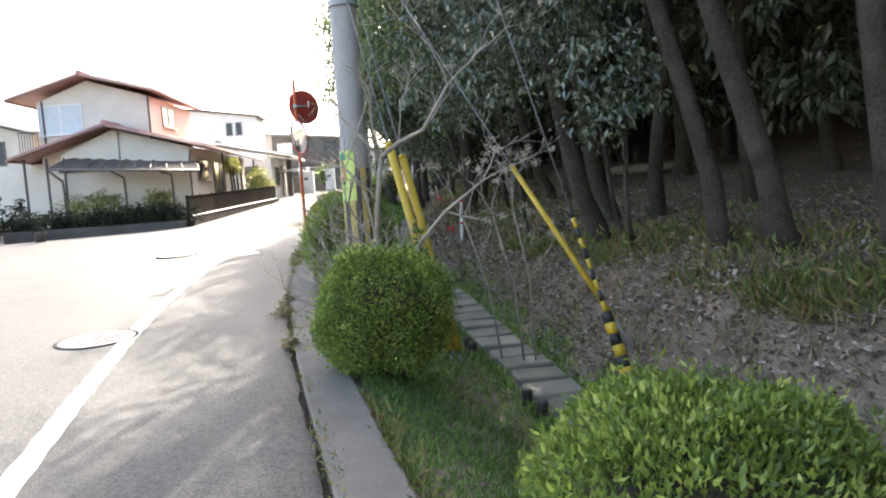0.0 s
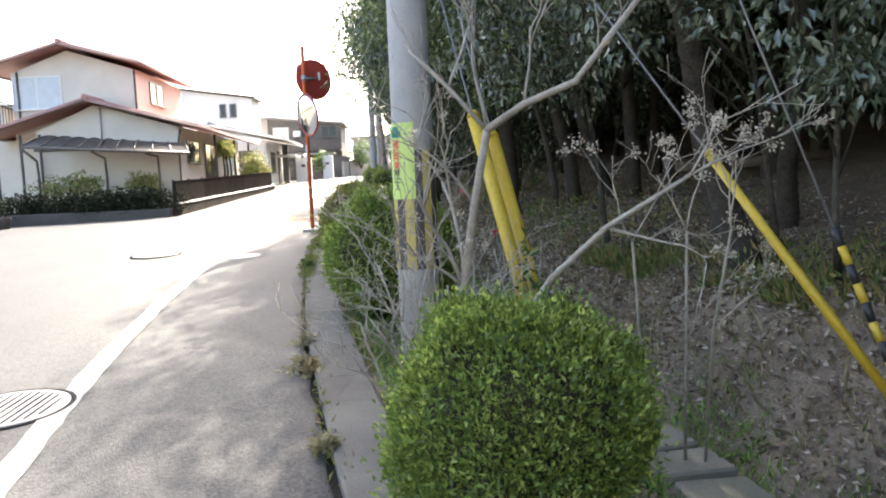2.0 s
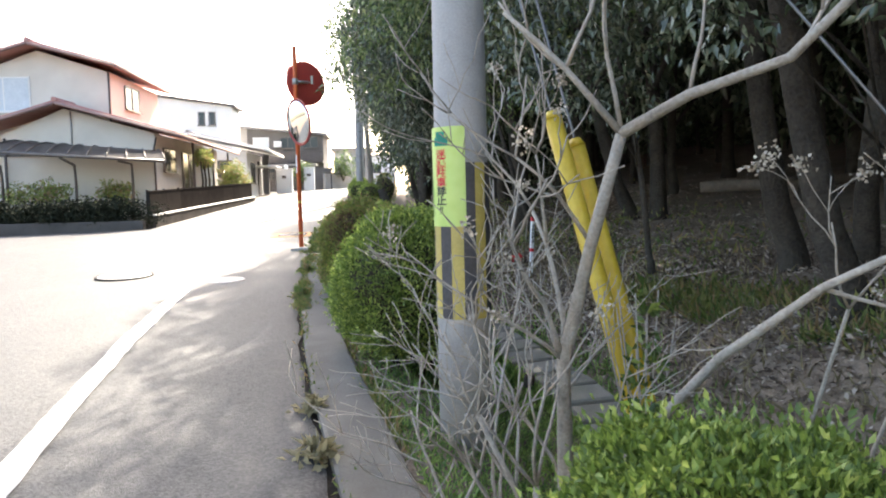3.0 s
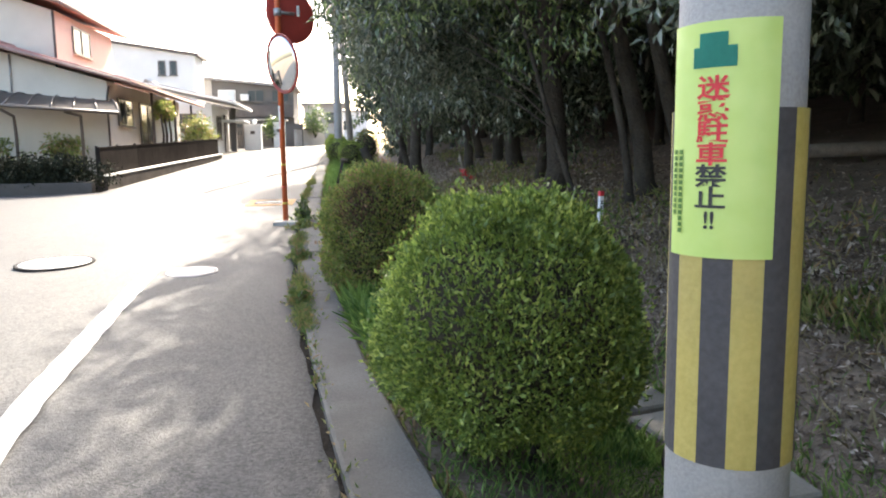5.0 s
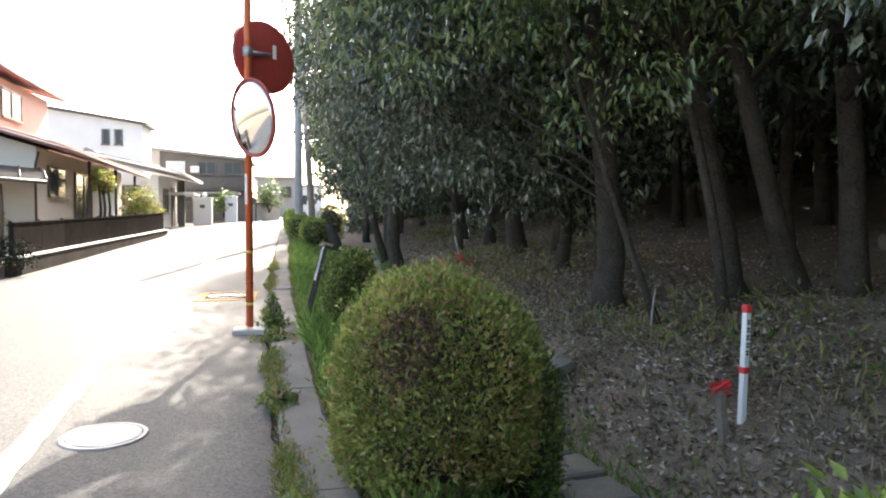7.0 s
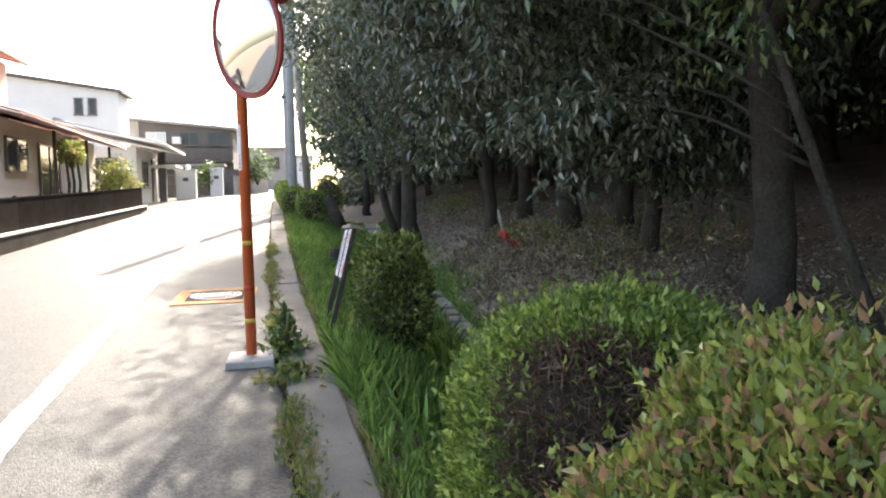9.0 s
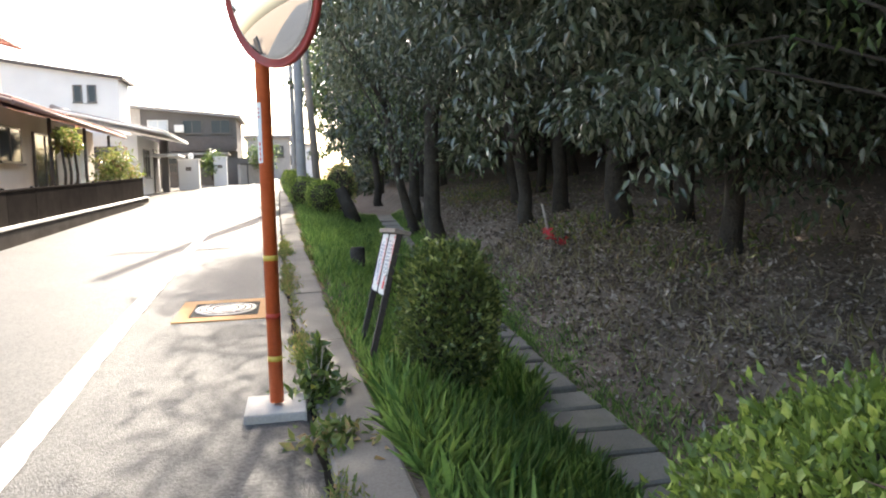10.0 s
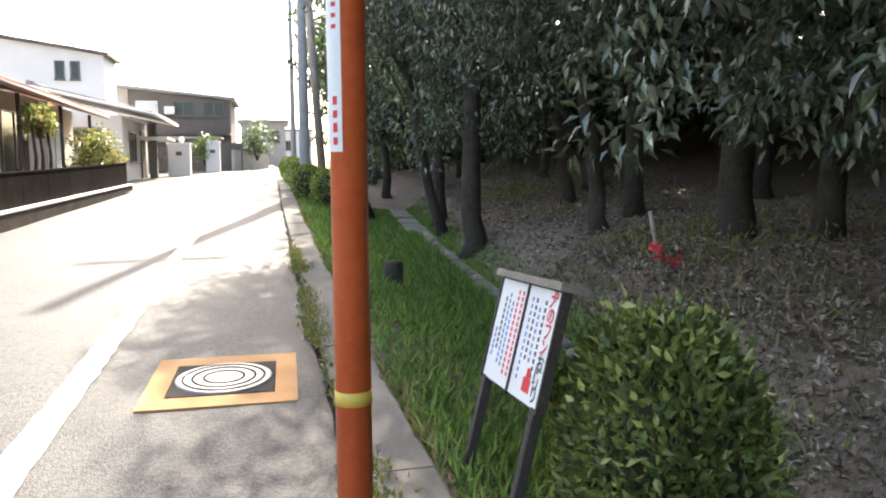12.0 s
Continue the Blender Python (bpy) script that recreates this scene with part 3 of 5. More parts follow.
# ---------------------------------------------------------------- convex mirror post
PX, PY = -2.577, 18.7
post = thing("traffic_mirror", (PX, PY, g(PY)), "two round orange convex mirrors on an orange steel post", "traffic mirror")
part("footing", soft(box(-0.16, 0.15, -0.16, 0.2, -0.1, 0.035), 0.012, 2), SUNLITCON, post, "square worn concrete footing, coloured pale as if sunlit")
part("pole", lathe([(0.036, 0.05), (0.036, 3.34), (0.033, 3.36), (0.0, 3.37)], 20), ORANGE, post, "orange painted steel pole")
for z, m in ((0.28, YELLOWBAND), (0.8, YELLOWBAND), (0.5, REDTAPE)):
    part("band", lathe([(0.0, z - 0.014), (0.0372, z - 0.014), (0.0372, z + 0.014), (0.0, z + 0.014)], 20), m, post)
bm = bmesh.new()
prev = None
for k in range(7):
    a = radians(-190 + k * 13)
    pair = [bm.verts.new((0.0378 * math.cos(a), 0.0378 * math.sin(a), z)) for z in (1.28, 1.58)]
    if prev:
        bm.faces.new((prev[0], pair[0], pair[1], prev[1]))
    prev = pair
lab = part("label_plate", bm, WHITE, post, "white adhesive label with small print")
bms = []
for z, w in ((1.55, 0.008), (1.53, 0.008), (1.51, 0.008), (1.375, 0.016), (1.35, 0.014), (1.325, 0.018), (1.3, 0.014)):
    b2 = bmesh.new()
    vs = [b2.verts.new((0.0383 * math.cos(radians(a)), 0.0383 * math.sin(radians(a)), zz)) for a, zz in ((-142, z - w / 2), (-126, z - w / 2), (-126, z + w / 2), (-142, z + w / 2))]
    b2.faces.new(vs)
    bms.append(b2)
for b2 in bms:
    part("print_bar", b2, REDINK, lab)


def round_mirror(parent, z, yaw, tilt, radius, out, side, visor):
    """A dished mirror that faces -y before it is turned."""
    m = pose(side, 0, z) @ pose(0, 0, 0, 0, 0, yaw) @ pose(0, -out, 0, 90 + tilt, 0, 0)
    R = 2.2
    prof = []
    for i in range(9):
        a = radius * 0.975 * (1 - i / 8)
        prof.append((a, math.sqrt(R * R - a * a) - math.sqrt(R * R - radius * radius)))
    bm = lathe(prof, 48)
    part("mirror_face", bm, MIRROR, parent, "silvery convex mirror", m)
    part("rim", lathe([(radius * 0.975, 0.0), (radius * 0.985, 0.008), (radius * 1.015, 0.006), (radius * 1.015, -0.018), (radius * 0.96, -0.024), (radius * 0.5, -0.045), (0.0, -0.05)], 48), BACKLITRED, parent, "rim and back, red darkened for backlight", m)
    bm = bmesh.new()
    prev = None
    for k in range(19 if visor else 0):
        a = radians(20 + k * 140 / 18)
        d = 0.14 * math.sin(radians(k * 10))
        pair = [bm.verts.new((radius * 1.032 * math.cos(a), radius * 1.032 * math.sin(a), zz)) for zz in (-0.02, 0.012 + d)]
        if prev:
            bm.faces.new((prev[0], pair[0], pair[1], prev[1]))
        prev = pair
    if visor:
        bmesh.ops.solidify(bm, geom=bm.faces[:], thickness=0.004)
        part("visor", bm, ORANGE, parent, "orange visor", m)
    part("bracket", tube([(0, 0, z), tuple(m @ Vector((0, 0, -0.1)))], 0.022, 8), STEEL, parent)
    part("clamp", lathe([(0.04, z - 0.05), (0.05, z - 0.045), (0.05, z + 0.045), (0.04, z + 0.05)], 16), STEEL, parent)


round_mirror(post, 2.1, -55, 8, 0.375, 0.4, 0.38, False)
round_mirror(post, 2.79, 218, 5, 0.365, 0.3, 0.33, True)
part("sticker", box(-0.022, 0.022, -0.004, 0.0, 2.78, 2.92), WHITE, post, "small white sticker", pose(0.251, 0.23, 0, 0, 0, 38))


# ---------------------------------------------------------------- utility poles
def utility_pole(x, y, r0, height, label):
    z0 = float(land(x, y))
    t = thing("utility_pole", (x, y, z0), label, "utility pole")
    part("shaft", lathe([(r0, -0.2), (r0 * 0.98, 1.0), (r0 * 0.62, height), (0, height + 0.02)], 32), POLECON, t)
    return t, z0


up, uz = utility_pole(-0.71, 10.34, 0.15, 10.5, "concrete utility pole with striped guard and green-yellow notice")
RS = 0.148
for k in range(14):
    bm = bmesh.new()
    prev = None
    for j in range(4):
        a = 2 * math.pi * (k + j / 3 + 0.35) / 14
        pair = [bm.verts.new(((RS + 0.004) * math.cos(a), (RS + 0.004) * math.sin(a), z)) for z in (0.92 - uz, 1.75 - uz)]
        if prev:
            bm.faces.new((prev[0], pair[0], pair[1], prev[1])).smooth = True
        prev = pair
    part("guard_stripe", bm, STRIPEYEL if k % 2 else DARKSTRIPE, up)
# notice sheet wrapped round the side that faces the lane
SZ0, SZ1 = 1.415 - uz, 1.94 - uz


def wrap(bm_or_mesh, rad, a0, zc):
    """Bends a flat mesh in x, y round the pole: x along the arc from angle a0, y up from zc."""
    bm = bmesh.new()
    bm.from_mesh(bm_or_mesh)
    for k in range(-9, 10):
        bmesh.ops.bisect_plane(bm, geom=bm.verts[:] + bm.edges[:] + bm.faces[:], plane_co=(k * 0.008 + 0.0003, 0, 0), plane_no=(1, 0, 0))
    bm.to_mesh(bm_or_mesh)
    bm.free()
    for v in bm_or_mesh.vertices:
        a = a0 + v.co.x / rad
        v.co = Vector((rad * math.cos(a), rad * math.sin(a), zc + v.co.y))
    return bm_or_mesh


FACE = radians(-140)
bm = bmesh.new()
prev = None
for j in range(21):
    a = FACE + 0.06 + (j / 20 - 0.5) * 1.7
    pair = [bm.verts.new(((RS + 0.007) * math.cos(a), (RS + 0.007) * math.sin(a), z)) for z in (SZ0, SZ1)]
    if prev:
        bm.faces.new((prev[0], pair[0], pair[1], prev[1])).smooth = True
    prev = pair
notice = part("notice_sheet", bm, SHEET, up, "shiny yellow-green notice sheet wrapped round the pole")
for ch, i, ink in (("迷", 0, REDINK), ("惑", 1, REDINK), ("駐", 2, REDINK), ("車", 3, REDINK), ("禁", 4, BLACKINK), ("止", 5, BLACKINK), ("!!", 6, BLACKINK)):
    me = text_mesh(ch, 0.054)
    for v in me.vertices:
        v.co.x *= 1.4 if ch != "!!" else 1.0
    part("character", wrap(me, RS + 0.0095, FACE, SZ1 - 0.147 - i * 0.049), ink, notice)
bm = box(-0.05, 0.05, -0.03, 0.015, 0, 0.001)
bm2 = merge(bm, box(-0.035, 0.03, 0.015, 0.045, 0, 0.001))
bmesh.ops.subdivide_edges(bm2, edges=bm2.edges[:], cuts=3, use_grid_fill=True)
me = bpy.data.meshes.new("picture_patch")
bm2.to_mesh(me)
bm2.free()
part("picture_patch", wrap(me, RS + 0.0095, FACE, SZ1 - 0.07), TEAL, notice, "teal picture patch")
for k in range(2):
    bms = [box(-0.007, 0.007, i * -0.014, i * -0.014 + 0.01, 0, 0.001) for i in range(14 - 3 * k)]
    bm2 = merge(*bms)
    me = bpy.data.meshes.new("small_print")
    bm2.to_mesh(me)
    bm2.free()
    part("small_print", wrap(me, RS + 0.0095, FACE - 0.52 - k * 0.14, SZ1 - 0.29), GREENINK, notice)
for z in (3.2, 4.4, 5.0, 5.6):
    part("strap", lathe([(0.148, z), (0.151, z), (0.151, z + 0.03), (0.148, z + 0.03)], 24), STEEL, up)

up2, _ = utility_pole(-2.22, 36.6, 0.14, 10, "tall grey concrete utility pole far up the lane")
up3, _ = utility_pole(-2.4, 47.0, 0.11, 9, "slim grey utility pole farther up the lane")
for p, z in ((up2, 8.2), (up3, 7.4)):
    part("crossarm", box(-0.8, 0.8, -0.04, 0.04, z, z + 0.08), STEEL, p)
lean = thing("pole_brace", (-1.7, 37.3, float(land(-1.7, 37.3))), "grey concrete prop leaning against a pole", "pole")
part("prop", tube([(0, 0, -0.2), (-0.5, -0.6, 8.0)], [0.12, 0.09], 16), POLECON, lean)


# ---------------------------------------------------------------- guy wires and their guards
def guy(low, high, guard0, guard1, rad, label, striped=False, material=YELLOW):
    low, high = Vector(low), Vector(high)
    t = thing("guy_wire", tuple(low), label, "guy wire")
    d = high - low
    part("wire", tube([(0, 0, 0), tuple(d)], 0.006, 6), CABLE, t)
    a, b = d.normalized() * guard0, d.normalized() * guard1
    if striped:
        n = max(2, round((guard1 - guard0) / 0.085))
        for i in range(n):
            p, q = a.lerp(b, i / n), a.lerp(b, (i + 0.98) / n)
            part("guard_sleeve", tube([tuple(p), tuple(q)], [rad * (1.0 if i < 9 else 0.42)] * 2, 14), YELLOW if i % 2 else BLACK, t)
    else:
        part("guard_tube", tube([tuple(a), tuple(b)], rad, 14), material, t, "yellow plastic guard tube")
        part("cap", tube([tuple(b), tuple(b + d.normalized() * 0.04)], [rad * 1.12, rad * 0.6], 14), material, t)
    part("anchor_rod", tube([tuple(-d.normalized() * 0.25), (0, 0, 0)], 0.011, 8), STEEL, t)
    return t


guy((1.41, 7.7, -0.25), (-0.02, 10.1, 6.4), 0.0, 1.62, 0.042, "guy wire with black and yellow striped guard sleeve", True)
guy((1.34, 8.05, 0.38), (-0.6, 10.1, 4.25), 0.0, 1.5, 0.022, "guy wire in a slim yellow guard tube")
guy((0.12, 9.38, -0.1), (-0.68, 10.2, 3.6), 0.05, 2.12, 0.042, "guy wire in a broad yellow guard cover")
guy((0.21, 9.47, -0.12), (-0.6, 10.25, 3.7), 0.05, 2.0, 0.04, "guy wire in a broad yellow guard cover")

# ---------------------------------------------------------------- notice board on two legs
c = [Vector((-1.905, 20.12, 1.18)), Vector((-1.92, 19.49, 1.228)), Vector((-1.79, 19.565, 1.585)), Vector((-1.84, 20.11, 1.555))]
ax = Vector((0.02, -0.6, 0.03)).normalized()
ay = Vector((0.1, 0.02, 0.385)).normalized()
az = ax.cross(ay).normalized()
ay = az.cross(ax).normalized()
mid = (c[0] + c[1] + c[2] + c[3]) / 4
m = Matrix((ax, ay, az)).transposed().to_4x4()
m.translation = mid
board = thing("notice_board", m, "small dark wooden notice board with two white panels", "notice board")
part("back", box(-0.31, 0.31, -0.215, 0.215, -0.03, -0.004, 0.003), WOODDARK, board)
part("cap_rail", soft(box(-0.335, 0.335, 0.205, 0.235, -0.08, 0.03), 0.004), WOODGREY, board, "grey weathered cap rail")
for x in (-0.31, -0.006, 0.298):
    part("batten", box(x, x + 0.012, -0.215, 0.205, -0.004, 0.008), WOODDARK, board)
for x in (-0.27, 0.27):
    part("leg", box(x - 0.02, x + 0.02, -0.78, -0.2, -0.032, 0.006, 0.003), WOODDARK, board)
panels = [part("panel", box(a, b, -0.205, 0.2, -0.003, 0.002, 0.001), WHITE, board, "white printed panel") for a, b in ((-0.296, -0.008), (0.008, 0.296))]
for ch, i in zip("犬のフンお断り", range(7)):
    part("character", text_mesh(ch, 0.066), REDINK if i < 4 else BLACKINK, panels[1], "", pose(0.245, 0.165 - i * 0.055, 0.0035))
part("picture_patch", merge(box(0.13, 0.2, -0.17, -0.12, 0.002, 0.003), box(0.15, 0.185, -0.12, -0.085, 0.002, 0.003)), REDINK, panels[1], "red picture patch")
for k, (x, y0, n, ink) in enumerate([(0.185, 0.16, 11, BLACKINK), (0.14, 0.13, 8, BLUEINK), (0.1, 0.16, 9, BLACKINK), (0.06, 0.16, 12, BLUEINK)]):
    part("small_print", merge(*[box(x - 0.008, x + 0.008, y0 - i * 0.026 - 0.016, y0 - i * 0.026, 0.002, 0.003) for i in range(n)]), ink, panels[1])
for k, (x, y0, n, ink) in enumerate([(-0.045, 0.17, 14, REDINK), (-0.09, 0.17, 14, REDINK), (-0.135, 0.12, 11, BLUEINK), (-0.175, 0.15, 12, BLUEINK), (-0.215, 0.13, 9, BLACKINK), (-0.255, 0.0, 5, BLUEINK)]):
    part("small_print", merge(*[box(x - 0.009, x + 0.009, y0 - i * 0.024 - 0.017, y0 - i * 0.024, 0.002, 0.003) for i in range(n)]), ink, panels[0])


# ---------------------------------------------------------------- stakes, stumps, sticks
def stake(x, y, top, w, label, lean=(0, 0)):
    z = float(land(x, y)) - 0.03
    t = thing("marker_stake", (x, y, z, lean[0], lean[1], 12), label, "stake")
    h = top - z
    part("shaft", box(-w / 2, w / 2, -w / 2, w / 2, 0, h - 0.05, 0.003), WHITE, t)
    part("red_top", soft(box(-w / 2 - 0.002, w / 2 + 0.002, -w / 2 - 0.002, w / 2 + 0.002, h - 0.05, h), 0.006), REDINK, t, "red painted top")
    part("red_band", box(-w / 2 - 0.002, w / 2 + 0.002, -w / 2 - 0.002, w / 2 + 0.002, h * 0.44, h * 0.44 + 0.04), REDINK, t)
    for i in range(5):
        zc = h - 0.09 - i * 0.048
        part("print", merge(box(-0.014, 0.014, -w / 2 - 0.002, -w / 2, zc - 0.03, zc - 0.023), box(-0.014, 0.014, -w / 2 - 0.002, -w / 2, zc - 0.012, zc - 0.005), box(-0.003, 0.003, -w / 2 - 0.0025, -w / 2, zc - 0.034, zc)), BLACKINK, t)
    return t


stake(0.645, 15.3, 1.3, 0.04, "white survey stake with red top and black print", (0, 3))
peg = thing("marker_peg", (0.5, 15.25, float(land(0.5, 15.25)) - 0.03, 0, -6, 10), "grey wooden peg with red ribbon", "stake")
part("peg", box(-0.025, 0.025, -0.025, 0.025, 0, 0.4, 0.003), WOODGREY, peg)
rr = random.Random(3)
part("ribbon", merge(*[moved(box(-0.05, 0.05, -0.012, 0.012, 0, 0.003), pose(rr.uniform(-0.04, 0.04), rr.uniform(-0.03, 0.03), 0.38 + rr.uniform(-0.05, 0.04), rr.uniform(-70, 70), rr.uniform(-60, 60), rr.uniform(0, 180))) for _ in range(14)]), REDINK, peg, "crumpled red ribbon")
peg2 = thing("marker_stick", (0.62, 23.25, float(land(0.62, 23.25)) - 0.03, 0, -14, 10), "pale wooden stick with red ribbon in leaf litter", "stake")
part("stick", tube([(0, 0, 0), (0.0, 0, 0.62)], [0.02, 0.018], 8), GREYBARK, peg2)
part("ribbon", merge(*[moved(box(-0.06, 0.06, -0.015, 0.015, 0, 0.003), pose(rr.uniform(-0.05, 0.05), rr.uniform(-0.03, 0.03), 0.25 + rr.uniform(-0.07, 0.07), rr.uniform(-70, 70), rr.uniform(-60, 60), rr.uniform(0, 180))) for _ in range(12)]), REDINK, peg2)
part("ribbon", merge(*[moved(box(-0.07, 0.07, -0.02, 0.02, 0, 0.003), pose(0.16 + rr.uniform(-0.06, 0.06), rr.uniform(-0.05, 0.05), 0.06 + rr.uniform(-0.03, 0.04), rr.uniform(-70, 70), rr.uniform(-60, 60), rr.uniform(0, 180))) for _ in range(12)]), REDINK, peg2)
twg = thing("dry_stick", (0.93, 17.07, float(land(0.93, 17.07)) - 0.02), "thin pale dry stick standing in leaves", "stick")
part("stem", tube([(0, 0, 0), (0.01, 0, 0.2), (0.04, 0, 0.42)], [0.011, 0.01, 0.007], 6), GREYBARK, twg)
st = thing("tree_stump", (-1.65, 24.6, float(land(-1.65, 24.6)) - 0.05), "short cut tree stump in the grass", "stump")
part("trunk", lathe([(0.12, 0), (0.1, 0.12), (0.1, 0.32), (0.085, 0.335), (0, 0.33)], 14), BARK, st)
lg = thing("leaning_stump", (-1.0, 33.0, float(land(-1.0, 33.0)) - 0.05), "dark leaning broken trunk", "stump")
part("trunk", tube([(0, 0, 0), (-0.12, 0, 0.4), (-0.35, 0, 0.95)], [0.2, 0.17, 0.14], 12), BARK, lg)
log_base = thing("fallen_log", (5.2, 17.6, float(land(5.2, 17.6)) + 0.12), "pale fallen log lying on the forest floor", "log")
part("log", tube([(-1.2, 0.3, 0.02), (0, 0, 0.05), (1.3, -0.2, 0.12)], [0.09, 0.1, 0.08], 10), WOODGREY, log_base)


# grey block of stone at the foot of the bank
rock = thing("stone_block", (0.1, 17.2, float(land(0.1, 17.2)) - 0.03, 4, -8, 25), "rough grey stone block half sunk in the bank", "stone")
bm = box(-0.17, 0.17, -0.12, 0.12, 0.0, 0.2)
bmesh.ops.subdivide_edges(bm, edges=bm.edges[:], cuts=3, use_grid_fill=True)
for v in bm.verts:
    v.co += Vector((noise.noise(v.co * 9), noise.noise(v.co * 9 + Vector((5, 0, 0))), noise.noise(v.co * 9 + Vector((0, 7, 0))))) * 0.025
part("stone", bm, SLAB, rock)
# short edging pegs on the lawn side of the slabs
for x, y in ((0.78, 7.92), (0.71, 8.22), (0.4, 9.75), (0.36, 9.95), (0.05, 12.2)):
    q = thing("edging_peg", (x - 0.06, y, float(land(x - 0.06, y)) - 0.08, 3, 4, 20), "short dark wooden peg edging the stepping path", "peg", "edging pegs")
    part("post", lathe([(0.045, 0), (0.045, 0.2), (0.038, 0.215), (0, 0.21)], 10), WOODDARK, q)


# ---------------------------------------------------------------- trees of the wood
def clump_leaves(centres, radius, per, r, ln, wd, droop=0.45):
    n = len(centres) * per
    c = np.repeat(centres, per, axis=0)
    off = unit(r.normal(size=(n, 3))) * (r.uniform(0.15, 1, (n, 1)) ** 0.5) * radius
    off[:, 2] *= 0.6
    way = unit(off / radius * 0.8 + r.normal(size=(n, 3)) * 0.6 + np.array([0, 0, -droop]))
    up = unit(np.array([0, 0, 1.0]) + r.normal(size=(n, 3)) * 0.55)
    s = r.uniform(0.65, 1.3, n)
    return c + off, way, up, ln * s, wd * s


def limb_points(a, b, r, bend=0.25, n=5):
    a, b = np.array(a, float), np.array(b, float)
    out = []
    side = r.normal(size=3) * bend * np.linalg.norm(b - a) * 0.35
    for i in range(n):
        k = i / (n - 1)
        out.append(tuple(a + (b - a) * k + side * math.sin(math.pi * k) + np.array([0, 0, 0.12 * math.sin(math.pi * k) * np.linalg.norm(b - a)])))
    return out


def tree(x, y, r0, lean, crown, size, clumps, per, seed, label, leaf=TREELEAF, ln=0.1, wd=0.036, crad=0.38, limbs=7, fork=0.0, shell=0.35, bend=0.06):
    """lean: shift in x, y per metre of height. crown: its centre; size: its half axes."""
    r = rng(seed)
    r0 = r0 * (0.82 if seed < 4 else 0.92)
    clumps = int(clumps * (2.1 if seed < 100 else 1.5))
    z0 = float(land(x, y)) - 0.15
    t = thing("tree", (x, y, z0), label, "tree", "trees of the wood")
    c = np.array(crown, float) - np.array([x, y, z0])
    size = np.array(size, float)
    top = c[2] + size[2] * 0.3
    pts, rad = [], []
    for i in range(9):
        k = i / 8
        h = top * k
        w = bend * math.sin(k * 6 + seed) * top * 0.25
        pts.append((lean[0] * h + w, lean[1] * h + w * 0.5, h))
        rad.append(r0 * (1.45 if i == 0 else 1.0) * (1 - 0.62 * k))
    pts.insert(1, (lean[0] * 0.3, lean[1] * 0.3, 0.3))
    rad.insert(1, r0 * 1.05)
    part("trunk", tube(pts, rad, 12), BARK, t)
    # clumps gather towards the outside of the crown
    d = unit(r.normal(size=(clumps, 3)))
    k = shell + (1 - shell) * r.uniform(size=(clumps, 1)) ** 0.6
    cen = c + d * k * size * (1 + 0.16 * np.sin(d[:, :1] * 7 + seed) + 0.12 * np.sin(d[:, 2:] * 9 + seed))
    floor = 0.45
    cen = cen[cen[:, 2] > floor]
    for j in r.choice(len(cen), min(limbs, len(cen)), replace=False):
        hh = min(max(cen[j][2] * r.uniform(0.45, 0.8), 0.8), top)
        start = (lean[0] * hh, lean[1] * hh, hh)
        lp = limb_points(start, cen[j], r)
        q = r0 * 0.34
        part("limb", tube(lp, [q, q * 0.75, q * 0.5, q * 0.3, q * 0.12], 7), BARK, t)
    if fork:
        hh = top * 0.36
        part("limb", tube(limb_points((lean[0] * hh, lean[1] * hh, hh), (lean[0] * hh + fork, 0.4, hh + 2.6), r), [r0 * 0.6, r0 * 0.5, r0 * 0.42, r0 * 0.35, r0 * 0.25], 9), BARK, t)
    part("crown", leaf_mesh("crown", *clump_leaves(cen, crad, per, r, ln, wd, 0.75)), leaf, t)
    return t


DARK = "evergreen oak with dark trunk and dense drooping crown"
# trunks near the start
tree(2.52, 8.72, 0.115, (-0.2, 0.06), (1.6, 9.6, 5.8), (2.6, 2.4, 2.6), 150, 34, 1, "slim evergreen oak leaning over the bank, pale lichen", limbs=6)
tree(2.85, 8.3, 0.135, (-0.24, 0.0), (3.2, 7.6, 6.2), (2.6, 2.4, 2.4), 130, 34, 2, "forked evergreen oak leaning towards the lane", fork=1.0)
tree(3.2, 7.45, 0.135, (-0.06, 0.0), (4.0, 6.2, 6.6), (2.4, 2.6, 2.4), 110, 34, 3, DARK)
tree(2.72, 12.9, 0.14, (-0.18, 0.04), (0.75, 13.0, 6.0), (2.4, 2.5, 2.4), 180, 34, 4, DARK)
tree(3.3, 12.8, 0.12, (0.05, 0.0), (3.6, 12.6, 6.0), (2.6, 2.6, 2.6), 110, 30, 5, DARK)
tree(3.0, 17.1, 0.14, (-0.08, 0.0), (1.9, 16.0, 6.0), (2.6, 2.6, 3.0), 170, 34, 6, DARK)
tree(2.1, 11.1, 0.13, (-0.22, 0.05), (1.0, 11.6, 5.9), (2.1, 2.0, 2.0), 95, 34, 29, DARK)
